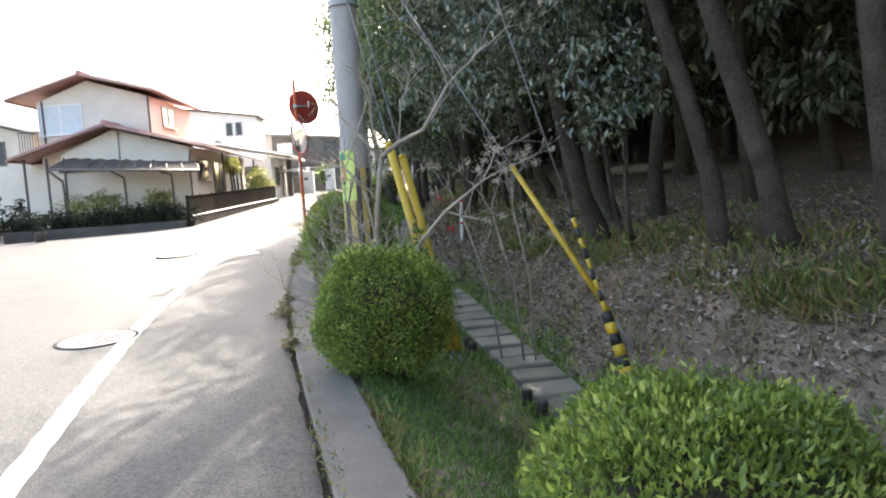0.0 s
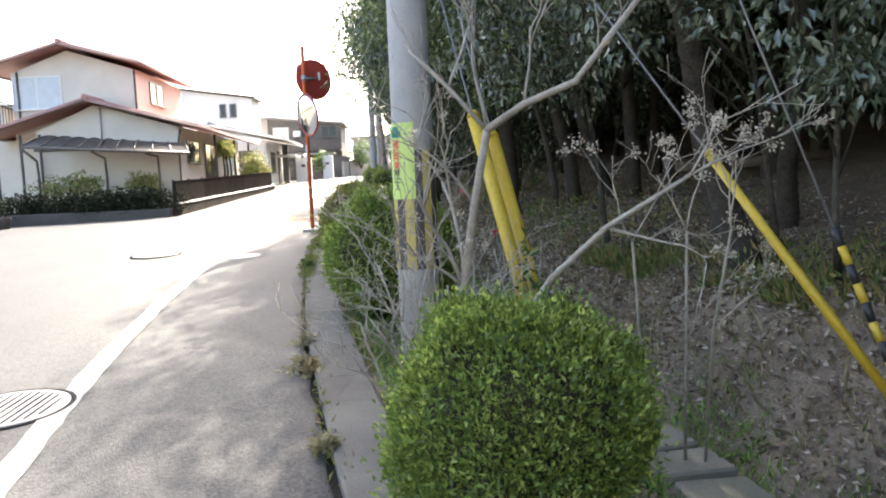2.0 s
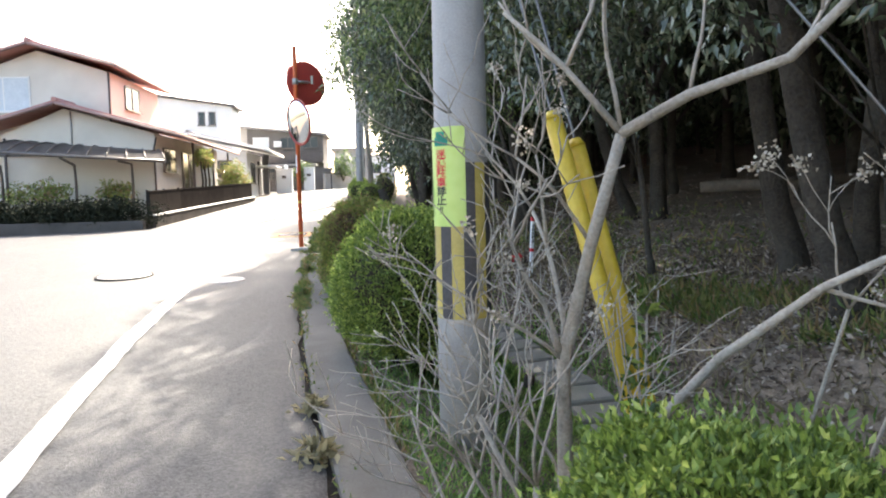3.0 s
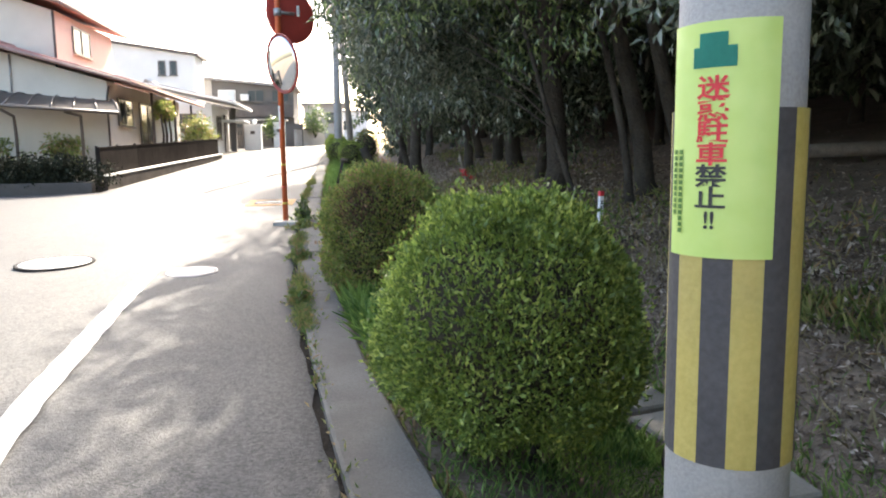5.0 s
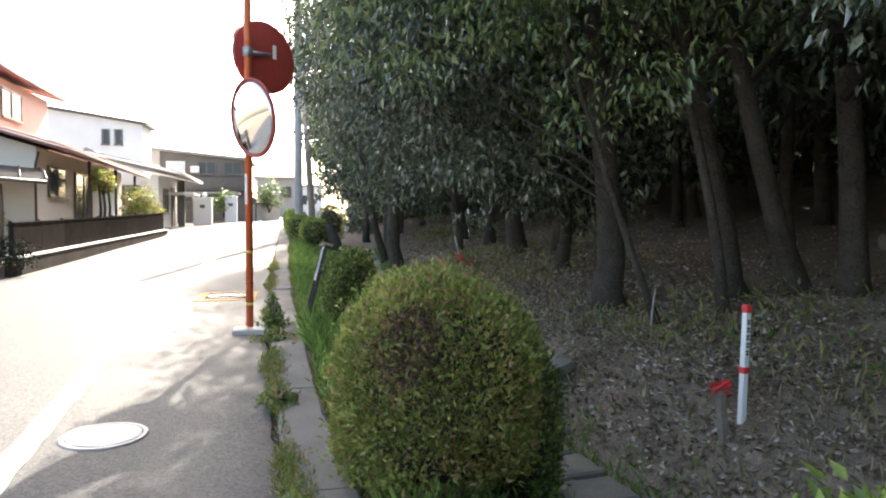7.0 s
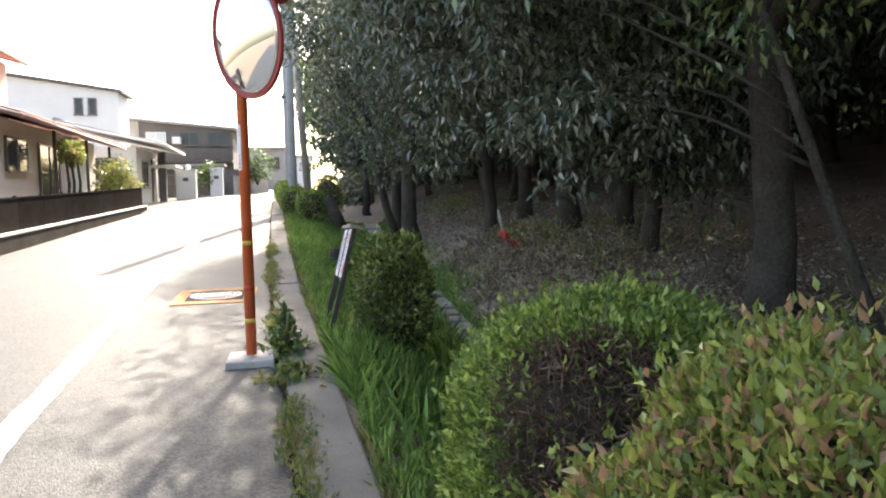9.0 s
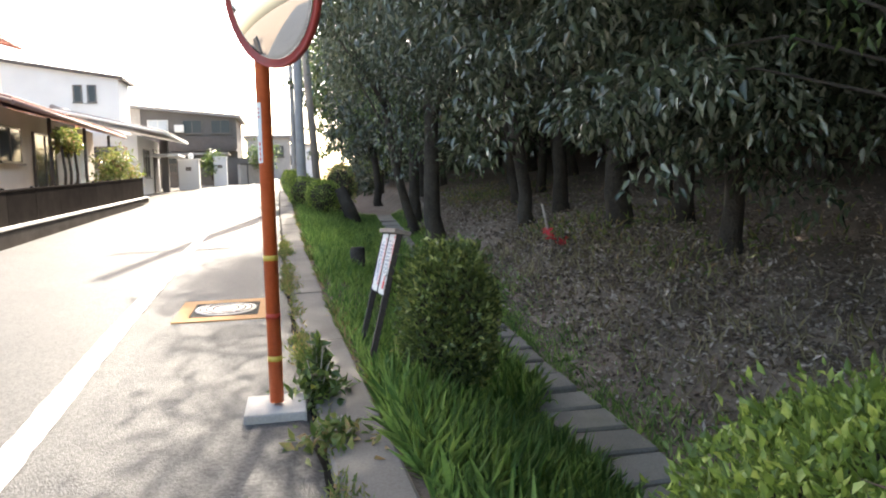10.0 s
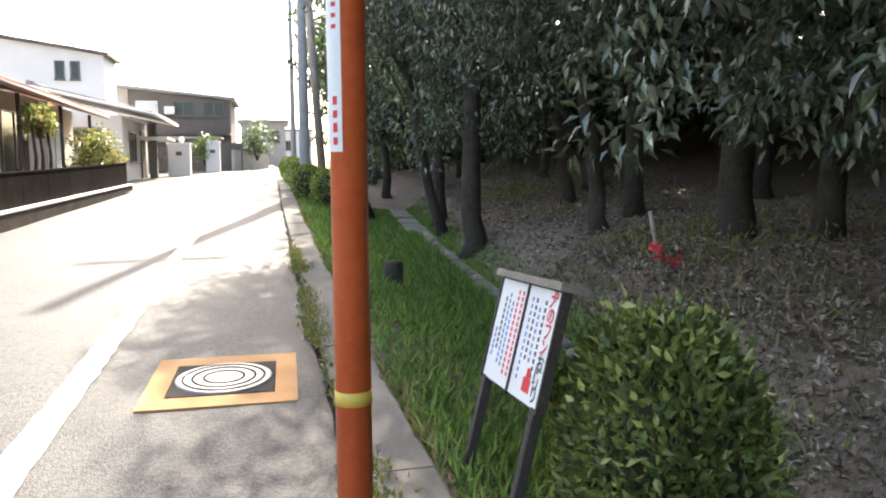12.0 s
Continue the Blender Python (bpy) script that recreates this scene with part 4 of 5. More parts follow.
# along the middle of the walk
tree(1.05, 18.25, 0.17, (-0.03, 0.02), (0.45, 17.9, 5.3), (2.4, 2.3, 2.7), 230, 36, 7, DARK, TREELEAF2)
tree(2.17, 17.75, 0.14, (-0.16, 0.05), (2.4, 17.2, 6.5), (2.3, 2.3, 2.6), 110, 32, 8, DARK)
tree(1.15, 17.3, 0.045, (-0.26, 0.2), (-0.1, 19.2, 4.0), (1.1, 1.0, 1.85), 105, 42, 9, "thin leaning young oak with a glossy crown hanging low", TREELEAF, 0.1, 0.038, 0.27, 6, bend=0.02)
tree(2.75, 17.5, 0.12, (-0.3, 0.0), (1.6, 15.2, 6.0), (1.9, 1.7, 2.0), 110, 34, 10, DARK, TREELEAF2)
tree(1.75, 23.8, 0.19, (-0.03, -0.02), (0.2, 21.4, 5.1), (2.2, 2.1, 2.8), 300, 40, 11, "large evergreen oak with glossy leaves hanging low", ln=0.115, wd=0.045)
tree(2.3, 23.2, 0.15, (0.02, 0.0), (1.6, 20.7, 4.1), (1.5, 1.5, 2.5), 230, 42, 12, DARK, ln=0.12, wd=0.048)
tree(1.6, 21.1, 0.11, (0.0, 0.0), (-0.55, 20.8, 5.2), (1.65, 1.7, 2.3), 190, 36, 13, DARK, TREELEAF, ln=0.11, wd=0.042)
tree(1.05, 25.6, 0.12, (-0.1, 0.0), (-0.2, 25.0, 5.4), (1.75, 2.2, 2.7), 260, 34, 14, DARK)
tree(1.86, 26.3, 0.14, (0.03, 0.0), (2.0, 26.3, 6.3), (2.4, 2.3, 3.1), 150, 30, 15, DARK)
tree(1.8, 28.4, 0.12, (-0.06, 0.0), (0.6, 28.6, 6.6), (2.5, 2.4, 3.1), 150, 30, 16, DARK)
tree(0.06, 27.7, 0.18, (-0.05, 0.0), (0.25, 28.4, 5.2), (1.6, 2.1, 2.8), 300, 34, 17, "evergreen oak standing beside the sunken path")
tree(0.32, 31.5, 0.15, (-0.06, 0.0), (1.0, 31.8, 5.8), (2.1, 2.4, 3.5), 300, 30, 18, DARK, TREELEAF2, 0.12, 0.045)
tree(1.12, 35.5, 0.15, (-0.05, 0.0), (0.9, 36.8, 5.9), (2.4, 2.4, 3.6), 280, 28, 19, DARK, TREELEAF, 0.19, 0.085)
tree(0.4, 40.3, 0.15, (-0.05, 0.0), (0.6, 41.8, 6.4), (2.4, 2.6, 3.9), 260, 26, 20, DARK, TREELEAF2, 0.2, 0.09)
tree(1.2, 46, 0.15, (0, 0), (1.0, 47, 7.0), (2.8, 3.0, 4.2), 230, 26, 21, DARK, TREELEAF, 0.22, 0.1)
tree(0.1, 30.2, 0.11, (-0.22, -0.04), (-1.25, 29.7, 6.0), (1.35, 1.5, 2.1), 190, 34, 22, DARK)
# next two crowns are out of view, added to shade the start
tree(2.6, 2.8, 0.16, (0.0, 0.0), (2.8, 3.2, 6.8), (2.8, 3.0, 2.4), 130, 28, 23, DARK)
tree(3.0, -2.5, 0.18, (0, 0), (3.4, -2.0, 6.4), (3.0, 3.0, 2.8), 110, 26, 24, DARK)
tree(2.9, 30.2, 0.12, (0, 0), (2.2, 30.5, 6.0), (2.6, 2.4, 3.4), 170, 32, 25, DARK, TREELEAF, 0.14, 0.055)
tree(3.2, 33.5, 0.12, (0, 0), (2.6, 34.0, 6.2), (2.6, 2.4, 3.6), 160, 32, 26, DARK, TREELEAF, 0.14, 0.055)
tree(3.6, 26.0, 0.12, (0, 0), (3.6, 27.4, 6.2), (2.4, 2.4, 3.3), 150, 32, 27, DARK, TREELEAF, 0.13, 0.05)
tree(2.4, 38.5, 0.12, (0, 0), (2.2, 39.0, 6.4), (2.6, 2.6, 3.8), 150, 30, 28, DARK, TREELEAF, 0.15, 0.06)
# low sprays of leaves near the start
tree(2.05, 9.75, 0.03, (-0.1, -0.1), (1.75, 9.3, 2.35), (0.6, 0.5, 0.55), 16, 30, 41, "young oak sapling in dull green leaf", ln=0.09, wd=0.036, crad=0.22, limbs=5)
tree(2.3, 10.9, 0.035, (-0.2, -0.05), (1.2, 10.6, 3.3), (1.0, 0.8, 0.8), 40, 30, 42, "young oak sapling in dull green leaf", ln=0.09, wd=0.036, crad=0.25, limbs=5)
tree(1.6, 13.6, 0.04, (-0.15, 0.0), (0.7, 13.2, 3.3), (1.1, 0.9, 1.1), 60, 30, 43, "young oak sapling in dull green leaf", ln=0.09, wd=0.036, crad=0.28, limbs=5)
tree(1.75, 17.2, 0.06, (-0.2, 0.0), (-0.15, 16.4, 4.9), (1.2, 1.4, 1.3), 120, 32, 44, "leafy young oak at the edge of the wood", TREELEAF2, ln=0.1, wd=0.038, crad=0.32, limbs=5)
# deeper rows; those behind the start are unseen and only add shade
r = random.Random(21)
for i in range(52):
    yy = -5 + i * 1.06 + r.uniform(-0.6, 0.6)
    xx = 4.8 + (i % 4) * 1.9 + r.uniform(-0.5, 0.5)
    zz = float(land(xx, yy))
    tree(xx, yy, r.uniform(0.1, 0.2), (r.uniform(-0.12, 0.05), r.uniform(-0.05, 0.05)), (xx, yy, zz + (5.4 if yy < 13 else 4.3) + r.uniform(-0.6, 0.8)), (2.6, 2.5, 2.9), 175, 28, 100 + i, DARK, TREELEAF, 0.24, 0.1, 0.6, 3)

# far woods that close the view between the trunks: a dark thicket with leaves before it
def thicket(x, y, out):
    """A rough upright mass of foliage along a line, 9 m high."""
    v, n = [], len(x)
    for i in range(n):
        for k in range(15):
            p = Vector((x[i] * 0.6, y[i] * 0.6, k * 0.45))
            d = 1.3 * noise.noise(p) + 0.6 * noise.noise(p * 2.7)
            v.append((x[i] + out[0] * d, y[i] + out[1] * d, float(land(x[i], y[i])) - 0.4 + k * 0.68))
    i = np.arange(n - 1)[:, None] * 15 + np.arange(14)[None, :]
    return np_mesh("thicket", np.array(v), np.stack([i, i + 15, i + 16, i + 1], -1).reshape(-1, 4))


q = np.arange(0, 1.0001, 0.01)
tagged(part("thicket", thicket(15.0 + 0 * q, -16 + 76 * q, (1, 0)), TREELEAF), "dense dark evergreen thicket behind the trunks", "woodland", kind="stuff")
tagged(part("thicket", thicket(0.9 + 15 * q, 56 + 3 * q, (0, 1)), TREELEAF), "dense dark evergreen thicket closing the wood", "woodland", kind="stuff")
# unseen mass behind the start, added to keep sky light out
tagged(part("thicket", thicket(6.5 + 10 * q, -12 - 3 * q, (0, 1)), TREELEAF), "dense dark evergreen thicket closing the wood", "woodland", kind="stuff")
r = rng(77)
n = 70000
yy = np.concatenate([r.uniform(-14, 58, n), r.uniform(48, 58, n // 3)])
xx = np.concatenate([12 + r.uniform(0, 3.2, n) + 0.8 * np.sin(yy[:n] * 0.7), r.uniform(0.2, 12, n // 3)])
n = len(yy)
zz = land(xx, yy) + r.uniform(0, 8.5, n)
me = leaf_mesh("far_woods", np.stack([xx, yy, zz], 1), r.normal(size=(n, 3)) + np.array([0, 0, -0.5]), np.array([0, 0, 1.0]) + r.normal(size=(n, 3)) * 0.6, r.uniform(0.25, 0.5, n), r.uniform(0.12, 0.22, n))
tagged(part("far_woods", me, TREELEAF), "dense dark evergreen woodland behind the trunks", "woodland", kind="stuff")

# shrubs and saplings on the woodland floor
n = 9000
r = rng(78)
yy = r.uniform(4, 34, n)
uu = 1.2 + np.abs(r.normal(0, 1.4, n))
keep = (np.sin(yy * 1.9) + np.sin(yy * 0.83 + 1) + r.normal(0, 0.7, n)) > 0.35
yy, uu = yy[keep], uu[keep]
xx = PS(yy) + uu
pos = np.stack([xx, yy, land(xx, yy) + r.uniform(0, 0.16, len(xx))], 1)
me = leaf_mesh("undergrowth", pos, r.normal(size=pos.shape) + np.array([0, 0, 1.2]), r.normal(size=pos.shape), r.uniform(0.06, 0.16, len(xx)), r.uniform(0.012, 0.03, len(xx)))
tagged(part("undergrowth", me, WEED), "sparse low weeds on the wooded bank", "undergrowth", kind="stuff")

# leaf litter
r = rng(79)
n = 104000
yy = np.concatenate([r.uniform(3.5, 36, 54000), r.uniform(3.5, 14, 25000), r.uniform(13, 25, 25000)])
uu = 0.3 + np.abs(r.gamma(1.6, 1.1, n))
xx = PS(yy) + uu
hit = np.array([noise.fractal(Vector((a * 1.7, b * 1.7, 0.3)), 1.0, 2.0, 4) for a, b in zip(xx, yy)])
pos = np.stack([xx, yy, land(xx, yy) + np.where(uu > 0.35, hit * 0.085, 0) + r.uniform(0.0, 0.03, n)], 1)
flat = r.normal(size=(n, 3)) * np.array([1, 1, 0.35])
me = leaf_mesh("leaf_litter", pos, flat, np.array([0, 0, 1.0]) + r.normal(size=(n, 3)) * 0.5, r.uniform(0.025, 0.08, n), r.uniform(0.012, 0.034, n), 0.3, -0.1)
tagged(part("leaf_litter", me, LITTER), "thick carpet of dry brown oak leaves", "leaf litter", kind="stuff")


# ---------------------------------------------------------------- grass and weeds
def blades(name, xx, yy, zz, r, lo, hi, w, material, label, category, lean=0.5):
    n = len(xx)
    pos = np.stack([xx, yy, zz], 1)
    way = np.array([0, 0, 1.0]) + r.normal(size=(n, 3)) * lean
    way[:, 2] = np.abs(way[:, 2])
    me = leaf_mesh(name, pos, way, r.normal(size=(n, 3)), r.uniform(lo, hi, n), r.uniform(w * 0.6, w * 1.3, n), 0.1, 0.25)
    return tagged(part(name, me, material), label, category, kind="stuff")


r = rng(90)
n = 80000
yy = np.concatenate([r.uniform(4.5, 13.5, n // 2), r.uniform(13.0, 36, 2 * n // 3)])
s = r.uniform(0.04, 0.98, len(yy))
x0, x1 = KR(yy), PS(yy) - 0.24
xx = x0 + (x1 - x0) * s
dens = 0.5 + 0.5 * np.sin(yy * 0.9 + 0.5) * np.sin(xx * 2.1 + yy * 0.4) + r.normal(0, 0.35, len(yy))
keep = dens > 0.15
xx, yy = xx[keep], yy[keep]
lawn = yy < 12.2
blades("lawn", xx[lawn], yy[lawn], land(xx[lawn], yy[lawn]) - 0.01, r, 0.03, 0.085, 0.0065, GRASS, "short green lawn between kerb and stepping path", "grass", 0.7)
xx, yy = xx[~lawn], yy[~lawn]
blades("grass", xx, yy, land(xx, yy) - 0.01, r, 0.05, 0.17, 0.0065, GRASS, "lush green grass on the kerbside bank", "grass")
n = 34000
yy = np.concatenate([r.uniform(5, 36, 24000), r.uniform(21, 36, 10000)])
xx = PS(yy) + np.where(r.uniform(size=n) < 0.55, 0.22 + np.abs(r.normal(0, 0.2, n)), -0.26 - np.abs(r.normal(0, 0.07, n)))
blades("path_grass", xx, yy, land(xx, yy) - 0.01, r, 0.03, 0.13, 0.007, GRASS, "short green grass fringing the stepping slabs", "grass")
n = 9000
yy = r.uniform(19.5, 30, n)
xx = PS(yy) - 0.3 + r.normal(0, 0.08, n)
blades("bank_grass", xx, yy, land(xx, yy) - 0.01, r, 0.12, 0.3, 0.008, GRASS, "taller grass leaning over the sunken path", "grass", 0.4)
n = 9000
yy = r.uniform(4.5, 40, n)
xx = KR(yy) + np.abs(r.normal(0, 0.05, n)) + 0.0
keep = np.sin(yy * 3.1) + np.sin(yy * 1.3) + r.normal(0, 0.6, n) > 0.1
xx, yy = xx[keep], yy[keep]
blades("kerbside_weeds", xx, yy, g(yy) - 0.02, r, 0.03, 0.11, 0.016, WEED, "mixed weeds and dry leaves along the kerb's back edge", "weeds", 0.9)
n = 26000
yy = np.concatenate([r.uniform(5, 12.5, n // 30), r.uniform(12.5, 27, 7 * n // 8)])
amp = np.clip(np.sin(yy * 2.3) + np.sin(yy * 5.1 + 1) * 0.7 + np.sin(yy * 0.9) * 0.4 + 0.75, 0.12, 1.6)
keep = r.uniform(0, 1.5, len(yy)) < amp
yy, amp = yy[keep], amp[keep]
xx = KL(yy) + 0.055 + r.normal(0, 0.02 + 0.016 * amp, len(yy))
blades("joint_weeds", xx, yy, g(yy) + 0.0, r, 0.018, 0.06, 0.013, WEED, "straggling weeds growing from the joint by the asphalt", "weeds", 0.7)


# ferny tufts along the crest of the bank near the start
n = 12000
yy = r.uniform(4.5, 13.5, n)
uu = 1.05 + np.abs(r.normal(0.25, 0.45, n))
keep = np.sin(yy * 2.3 + uu * 3) + np.sin(yy * 5.3 + 1) * 0.6 + r.normal(0, 0.5, n) > 0.15
yy, uu = yy[keep], uu[keep]
blades("crest_tufts", PS(yy) + uu, yy, land(PS(yy) + uu, yy) - 0.01, r, 0.06, 0.2, 0.014, WEED, "olive and straw-coloured tufts along the bank's crest", "undergrowth", 0.7)


# dead stalks standing in the litter
n = 7000
yy = r.uniform(5, 25, n)
uu = 0.5 + np.abs(r.normal(0.5, 0.7, n))
blades("dry_stalks", PS(yy) + uu, yy, land(PS(yy) + uu, yy), r, 0.05, 0.17, 0.006, DRYGRASS, "thin dead stalks standing in the leaf litter", "undergrowth", 0.6)
# rank grass round the feet of the middle bushes
n = 9000
yy = np.concatenate([r.normal(13.75, 0.3, n // 2), r.normal(18.3, 0.35, n // 2)])
x0, x1 = KR(yy) + 0.06, PS(yy) - 0.3
xx = x0 + (x1 - x0) * r.uniform(0, 1, n)
blades("rank_grass", xx, yy, land(xx, yy) - 0.01, r, 0.12, 0.3, 0.008, GRASS, "tall lush grass round the feet of the bushes", "grass", 0.45)


def weed_clump(x, y, h, w, n, seed, label, material=WEED):
    r = rng(seed)
    t = thing("weed_clump", (x, y, g(y)), label, "weed")
    a = r.uniform(0, 6.28, n)
    q = np.abs(r.normal(0, 0.5, n)) * w
    pos = np.stack([q * np.cos(a), q * np.sin(a), r.uniform(0.02, 1, n) * h * np.maximum(0.15, 1 - q / w)], 1)
    part("leaves", leaf_mesh("leaves", pos, r.normal(size=(n, 3)) + np.array([0, 0, 0.4]), r.normal(size=(n, 3)) + np.array([0, 0, 1.0]), r.uniform(0.04, 0.09, n), r.uniform(0.02, 0.045, n)), material, t)
    tagged(part("stalk_mass", merge(*[tube([(0, 0, 0), (r.normal(0, 0.3) * w, r.normal(0, 0.3) * w, h * r.uniform(0.6, 1))], [0.005, 0.003], 4) for _ in range(9)]), GREYBARK, t), kind="stuff")


weed_clump(-2.36, 18.85, 0.34, 0.19, 330, 1, "bushy broad-leaved weed at the foot of a post", BUSHDARK)
weed_clump(-2.3, 18.2, 0.12, 0.22, 200, 2, "low spreading weed beside the kerb")
weed_clump(-2.2, 16.1, 0.13, 0.14, 160, 3, "low spreading weed beside the kerb")
weed_clump(-2.08, 14.3, 0.12, 0.14, 150, 4, "low spreading weed beside the kerb")
weed_clump(-1.5, 9.9, 0.1, 0.13, 120, 5, "tuft of pale dry weed by the kerb", DRYGRASS)
weed_clump(-1.58, 10.6, 0.08, 0.1, 90, 6, "tuft of pale dry weed by the kerb", DRYGRASS)
weed_clump(-1.2, 8.6, 0.09, 0.1, 90, 7, "tuft of pale dry weed by the kerb", DRYGRASS)


# ---------------------------------------------------------------- bare hydrangea-like shrubs
def grow(bms, heads, p, d, ln, rad, level, rr, spread):
    pts, radii = [tuple(p)], [rad]
    q = Vector(p)
    dd = Vector(d).normalized()
    n = 4
    for i in range(n):
        dd = (dd + Vector((rr.gauss(0, 0.16), rr.gauss(0, 0.16), rr.gauss(0.03, 0.1)))).normalized()
        q = q + dd * ln / n
        pts.append(tuple(q))
        radii.append(max(0.0016, rad * (1 - 0.45 * (i + 1) / n)))
    bms.append(tube(pts, radii, 7 if rad > 0.009 else 5))
    if level == 0:
        heads.append(q)
        return
    for k in range(rr.choice((2, 2, 3))):
        nd = (dd + Vector((rr.gauss(0, spread), rr.gauss(0, spread), rr.gauss(0.05, spread * 0.7)))).normalized()
        start = Vector(pts[rr.choice((2, 3, 4))])
        grow(bms, heads, start, nd, ln * rr.uniform(0.55, 0.85), rad * rr.uniform(0.5, 0.66), level - 1, rr, spread)


def shrub(x, y, stems, seed, label, level=3, flowers=0.5, headsize=0.03):
    rr = random.Random(seed)
    z0 = float(land(x, y)) - 0.05
    t = thing("bare_shrub", (x, y, z0), label, "shrub")
    heads = []
    for pts, rads, kids in stems:
        loc = [Vector(p) - Vector((x, y, z0)) for p in pts]
        part("stem", tube([tuple(p) for p in loc], rads, 9), GREYBARK, t)
        bms = []
        for at, d, ln, rd in kids:
            grow(bms, heads, loc[at], d, ln, rd, level, rr, 0.5)
        if bms:
            tagged(part("twig_mass", merge(*bms), GREYBARK, t), kind="stuff")
    r2 = rng(seed)
    pos = []
    for h in heads:
        if rr.random() < flowers:
            pos.append(np.array(h)[None] + r2.normal(size=(34, 3)) * headsize)
    if pos:
        pos = np.concatenate(pos)
        part("dried_flower_cluster", leaf_mesh("dried_flower_cluster", pos, r2.normal(size=pos.shape), r2.normal(size=pos.shape), 0.014, 0.013), DRYFLOWER, t, "papery grey-white dried flower heads")["kind"] = "stuff"
    return t


shrub(-0.46, 9.08, [
    ([(-0.46, 9.08, -0.2), (-0.47, 9.06, 0.45), (-0.48, 9.02, 0.95), (-0.42, 8.85, 1.4), (-0.36, 8.7, 1.76)], [0.034, 0.03, 0.026, 0.022, 0.019],
     [(2, (-0.45, -0.1, 1), 0.5, 0.012), (2, (-0.1, 0.15, 1), 0.6, 0.013), (3, (-0.6, 0, 0.9), 0.42, 0.009), (4, (-0.75, 0.1, 0.7), 0.55, 0.013), (4, (0.1, 0, 1), 0.5, 0.009), (1, (-0.5, 0.1, 0.9), 0.5, 0.009), (1, (0.3, 0.3, 0.9), 0.5, 0.01), (2, (-0.6, -0.3, 0.6), 0.45, 0.009), (1, (-0.2, -0.4, 0.8), 0.5, 0.009)]),
    ([(-0.36, 8.7, 1.76), (-0.2, 8.55, 1.86), (0.0, 8.35, 1.93), (0.2, 8.05, 2.22)], [0.02, 0.017, 0.015, 0.011],
     [(1, (0.3, 0, 0.9), 0.35, 0.007), (2, (0.4, 0.1, 0.6), 0.35, 0.008), (3, (0.5, -0.1, 0.7), 0.45, 0.008), (3, (-0.2, -0.1, 0.9), 0.4, 0.007)]),
    ([(-0.45, 9.05, 0.2), (-0.27, 8.8, 0.72), (-0.08, 8.6, 1.04), (0.13, 8.4, 1.28), (0.42, 8.15, 1.5)], [0.018, 0.017, 0.016, 0.013, 0.008],
     [(3, (0.9, 0.05, -0.3), 0.4, 0.008), (4, (0.8, 0.1, 0.5), 0.3, 0.006), (4, (0.4, 0.1, 0.9), 0.3, 0.006)]),
    ([(-0.52, 9.05, 0.1), (-0.68, 8.95, 0.5), (-0.82, 8.9, 0.8)], [0.016, 0.012, 0.009],
     [(1, (-0.5, -0.2, 0.6), 0.34, 0.007), (2, (-0.4, 0.0, 0.8), 0.32, 0.007), (2, (0.2, 0.1, 1), 0.45, 0.007), (1, (0.1, 0.2, 1), 0.5, 0.008)]),
], 6, "leafless pale-barked shrub with crooked branches", 3, 0.1, 0.014)
shrub(-0.72, 9.0, [
    ([(-0.72, 9.0, -0.1), (-0.74, 8.95, 0.4)], [0.018, 0.013], [(1, (-0.4, -0.2, 0.8), 0.36, 0.008), (1, (-0.1, 0.0, 1), 0.5, 0.009), (1, (0.3, 0.1, 1), 0.5, 0.008), (1, (-0.25, 0.3, 1), 0.55, 0.009)]),
    ([(-0.6, 9.02, -0.1), (-0.6, 8.97, 0.5)], [0.018, 0.012], [(1, (-0.3, -0.1, 1), 0.5, 0.009), (1, (0.25, 0.0, 1), 0.5, 0.008), (1, (-0.6, 0.0, 0.7), 0.4, 0.008)]),
    ([(-0.85, 9.1, -0.1), (-0.9, 9.05, 0.35)], [0.014, 0.01], [(1, (-0.3, 0.1, 1), 0.45, 0.008), (1, (0.2, 0.0, 1), 0.5, 0.008), (1, (-0.5, -0.2, 0.7), 0.3, 0.007)]),
], 7, "leafless twiggy grey shrub beside the kerb", 3, 0.04, 0.012)
shrub(0.8, 9.25, [
    ([(0.8, 9.25, -0.25), (0.72, 9.0, 0.55), (0.5, 8.4, 1.25)], [0.01, 0.008, 0.006], [(2, (0.1, -0.4, 0.9), 0.3, 0.005), (2, (-0.5, -0.4, 0.8), 0.3, 0.005), (1, (0.4, -0.3, 0.8), 0.42, 0.005)]),
    ([(0.9, 9.2, -0.2), (0.85, 8.95, 0.65), (0.66, 8.3, 1.25)], [0.009, 0.008, 0.006], [(2, (0.2, -0.3, 1), 0.28, 0.005), (2, (-0.3, -0.4, 0.9), 0.3, 0.005), (1, (0.4, -0.2, 0.7), 0.38, 0.005)]),
    ([(0.62, 9.35, -0.3), (0.5, 9.1, 0.55), (0.28, 8.5, 1.2)], [0.009, 0.008, 0.006], [(2, (-0.3, -0.4, 1), 0.3, 0.005), (2, (0.2, -0.4, 0.9), 0.34, 0.005)]),
], 8, "leafless shrub with clusters of dried pale flower heads", 2, 0.7, 0.016)
weed_clump(-0.1, 9.22, 1.0, 0.26, 300, 12, "dark broad-leaved seedling under a bare shrub", BUSHDARK)


# ---------------------------------------------------------------- houses
def gable_roof(parent, x0, x1, xr, y0, y1, ze, zr, material, trim, ribs=0.35, name="roof", thick=0.09, zl=None):
    """A roof with its ridge along y at xr; eaves at x0 and x1."""
    zl = ze if zl is None else zl
    top = part(name, roof_bm(x0, x1, xr, y0, y1, zl, ze, zr, thick), material, parent)
    bms = []
    y = y0 + 0.1
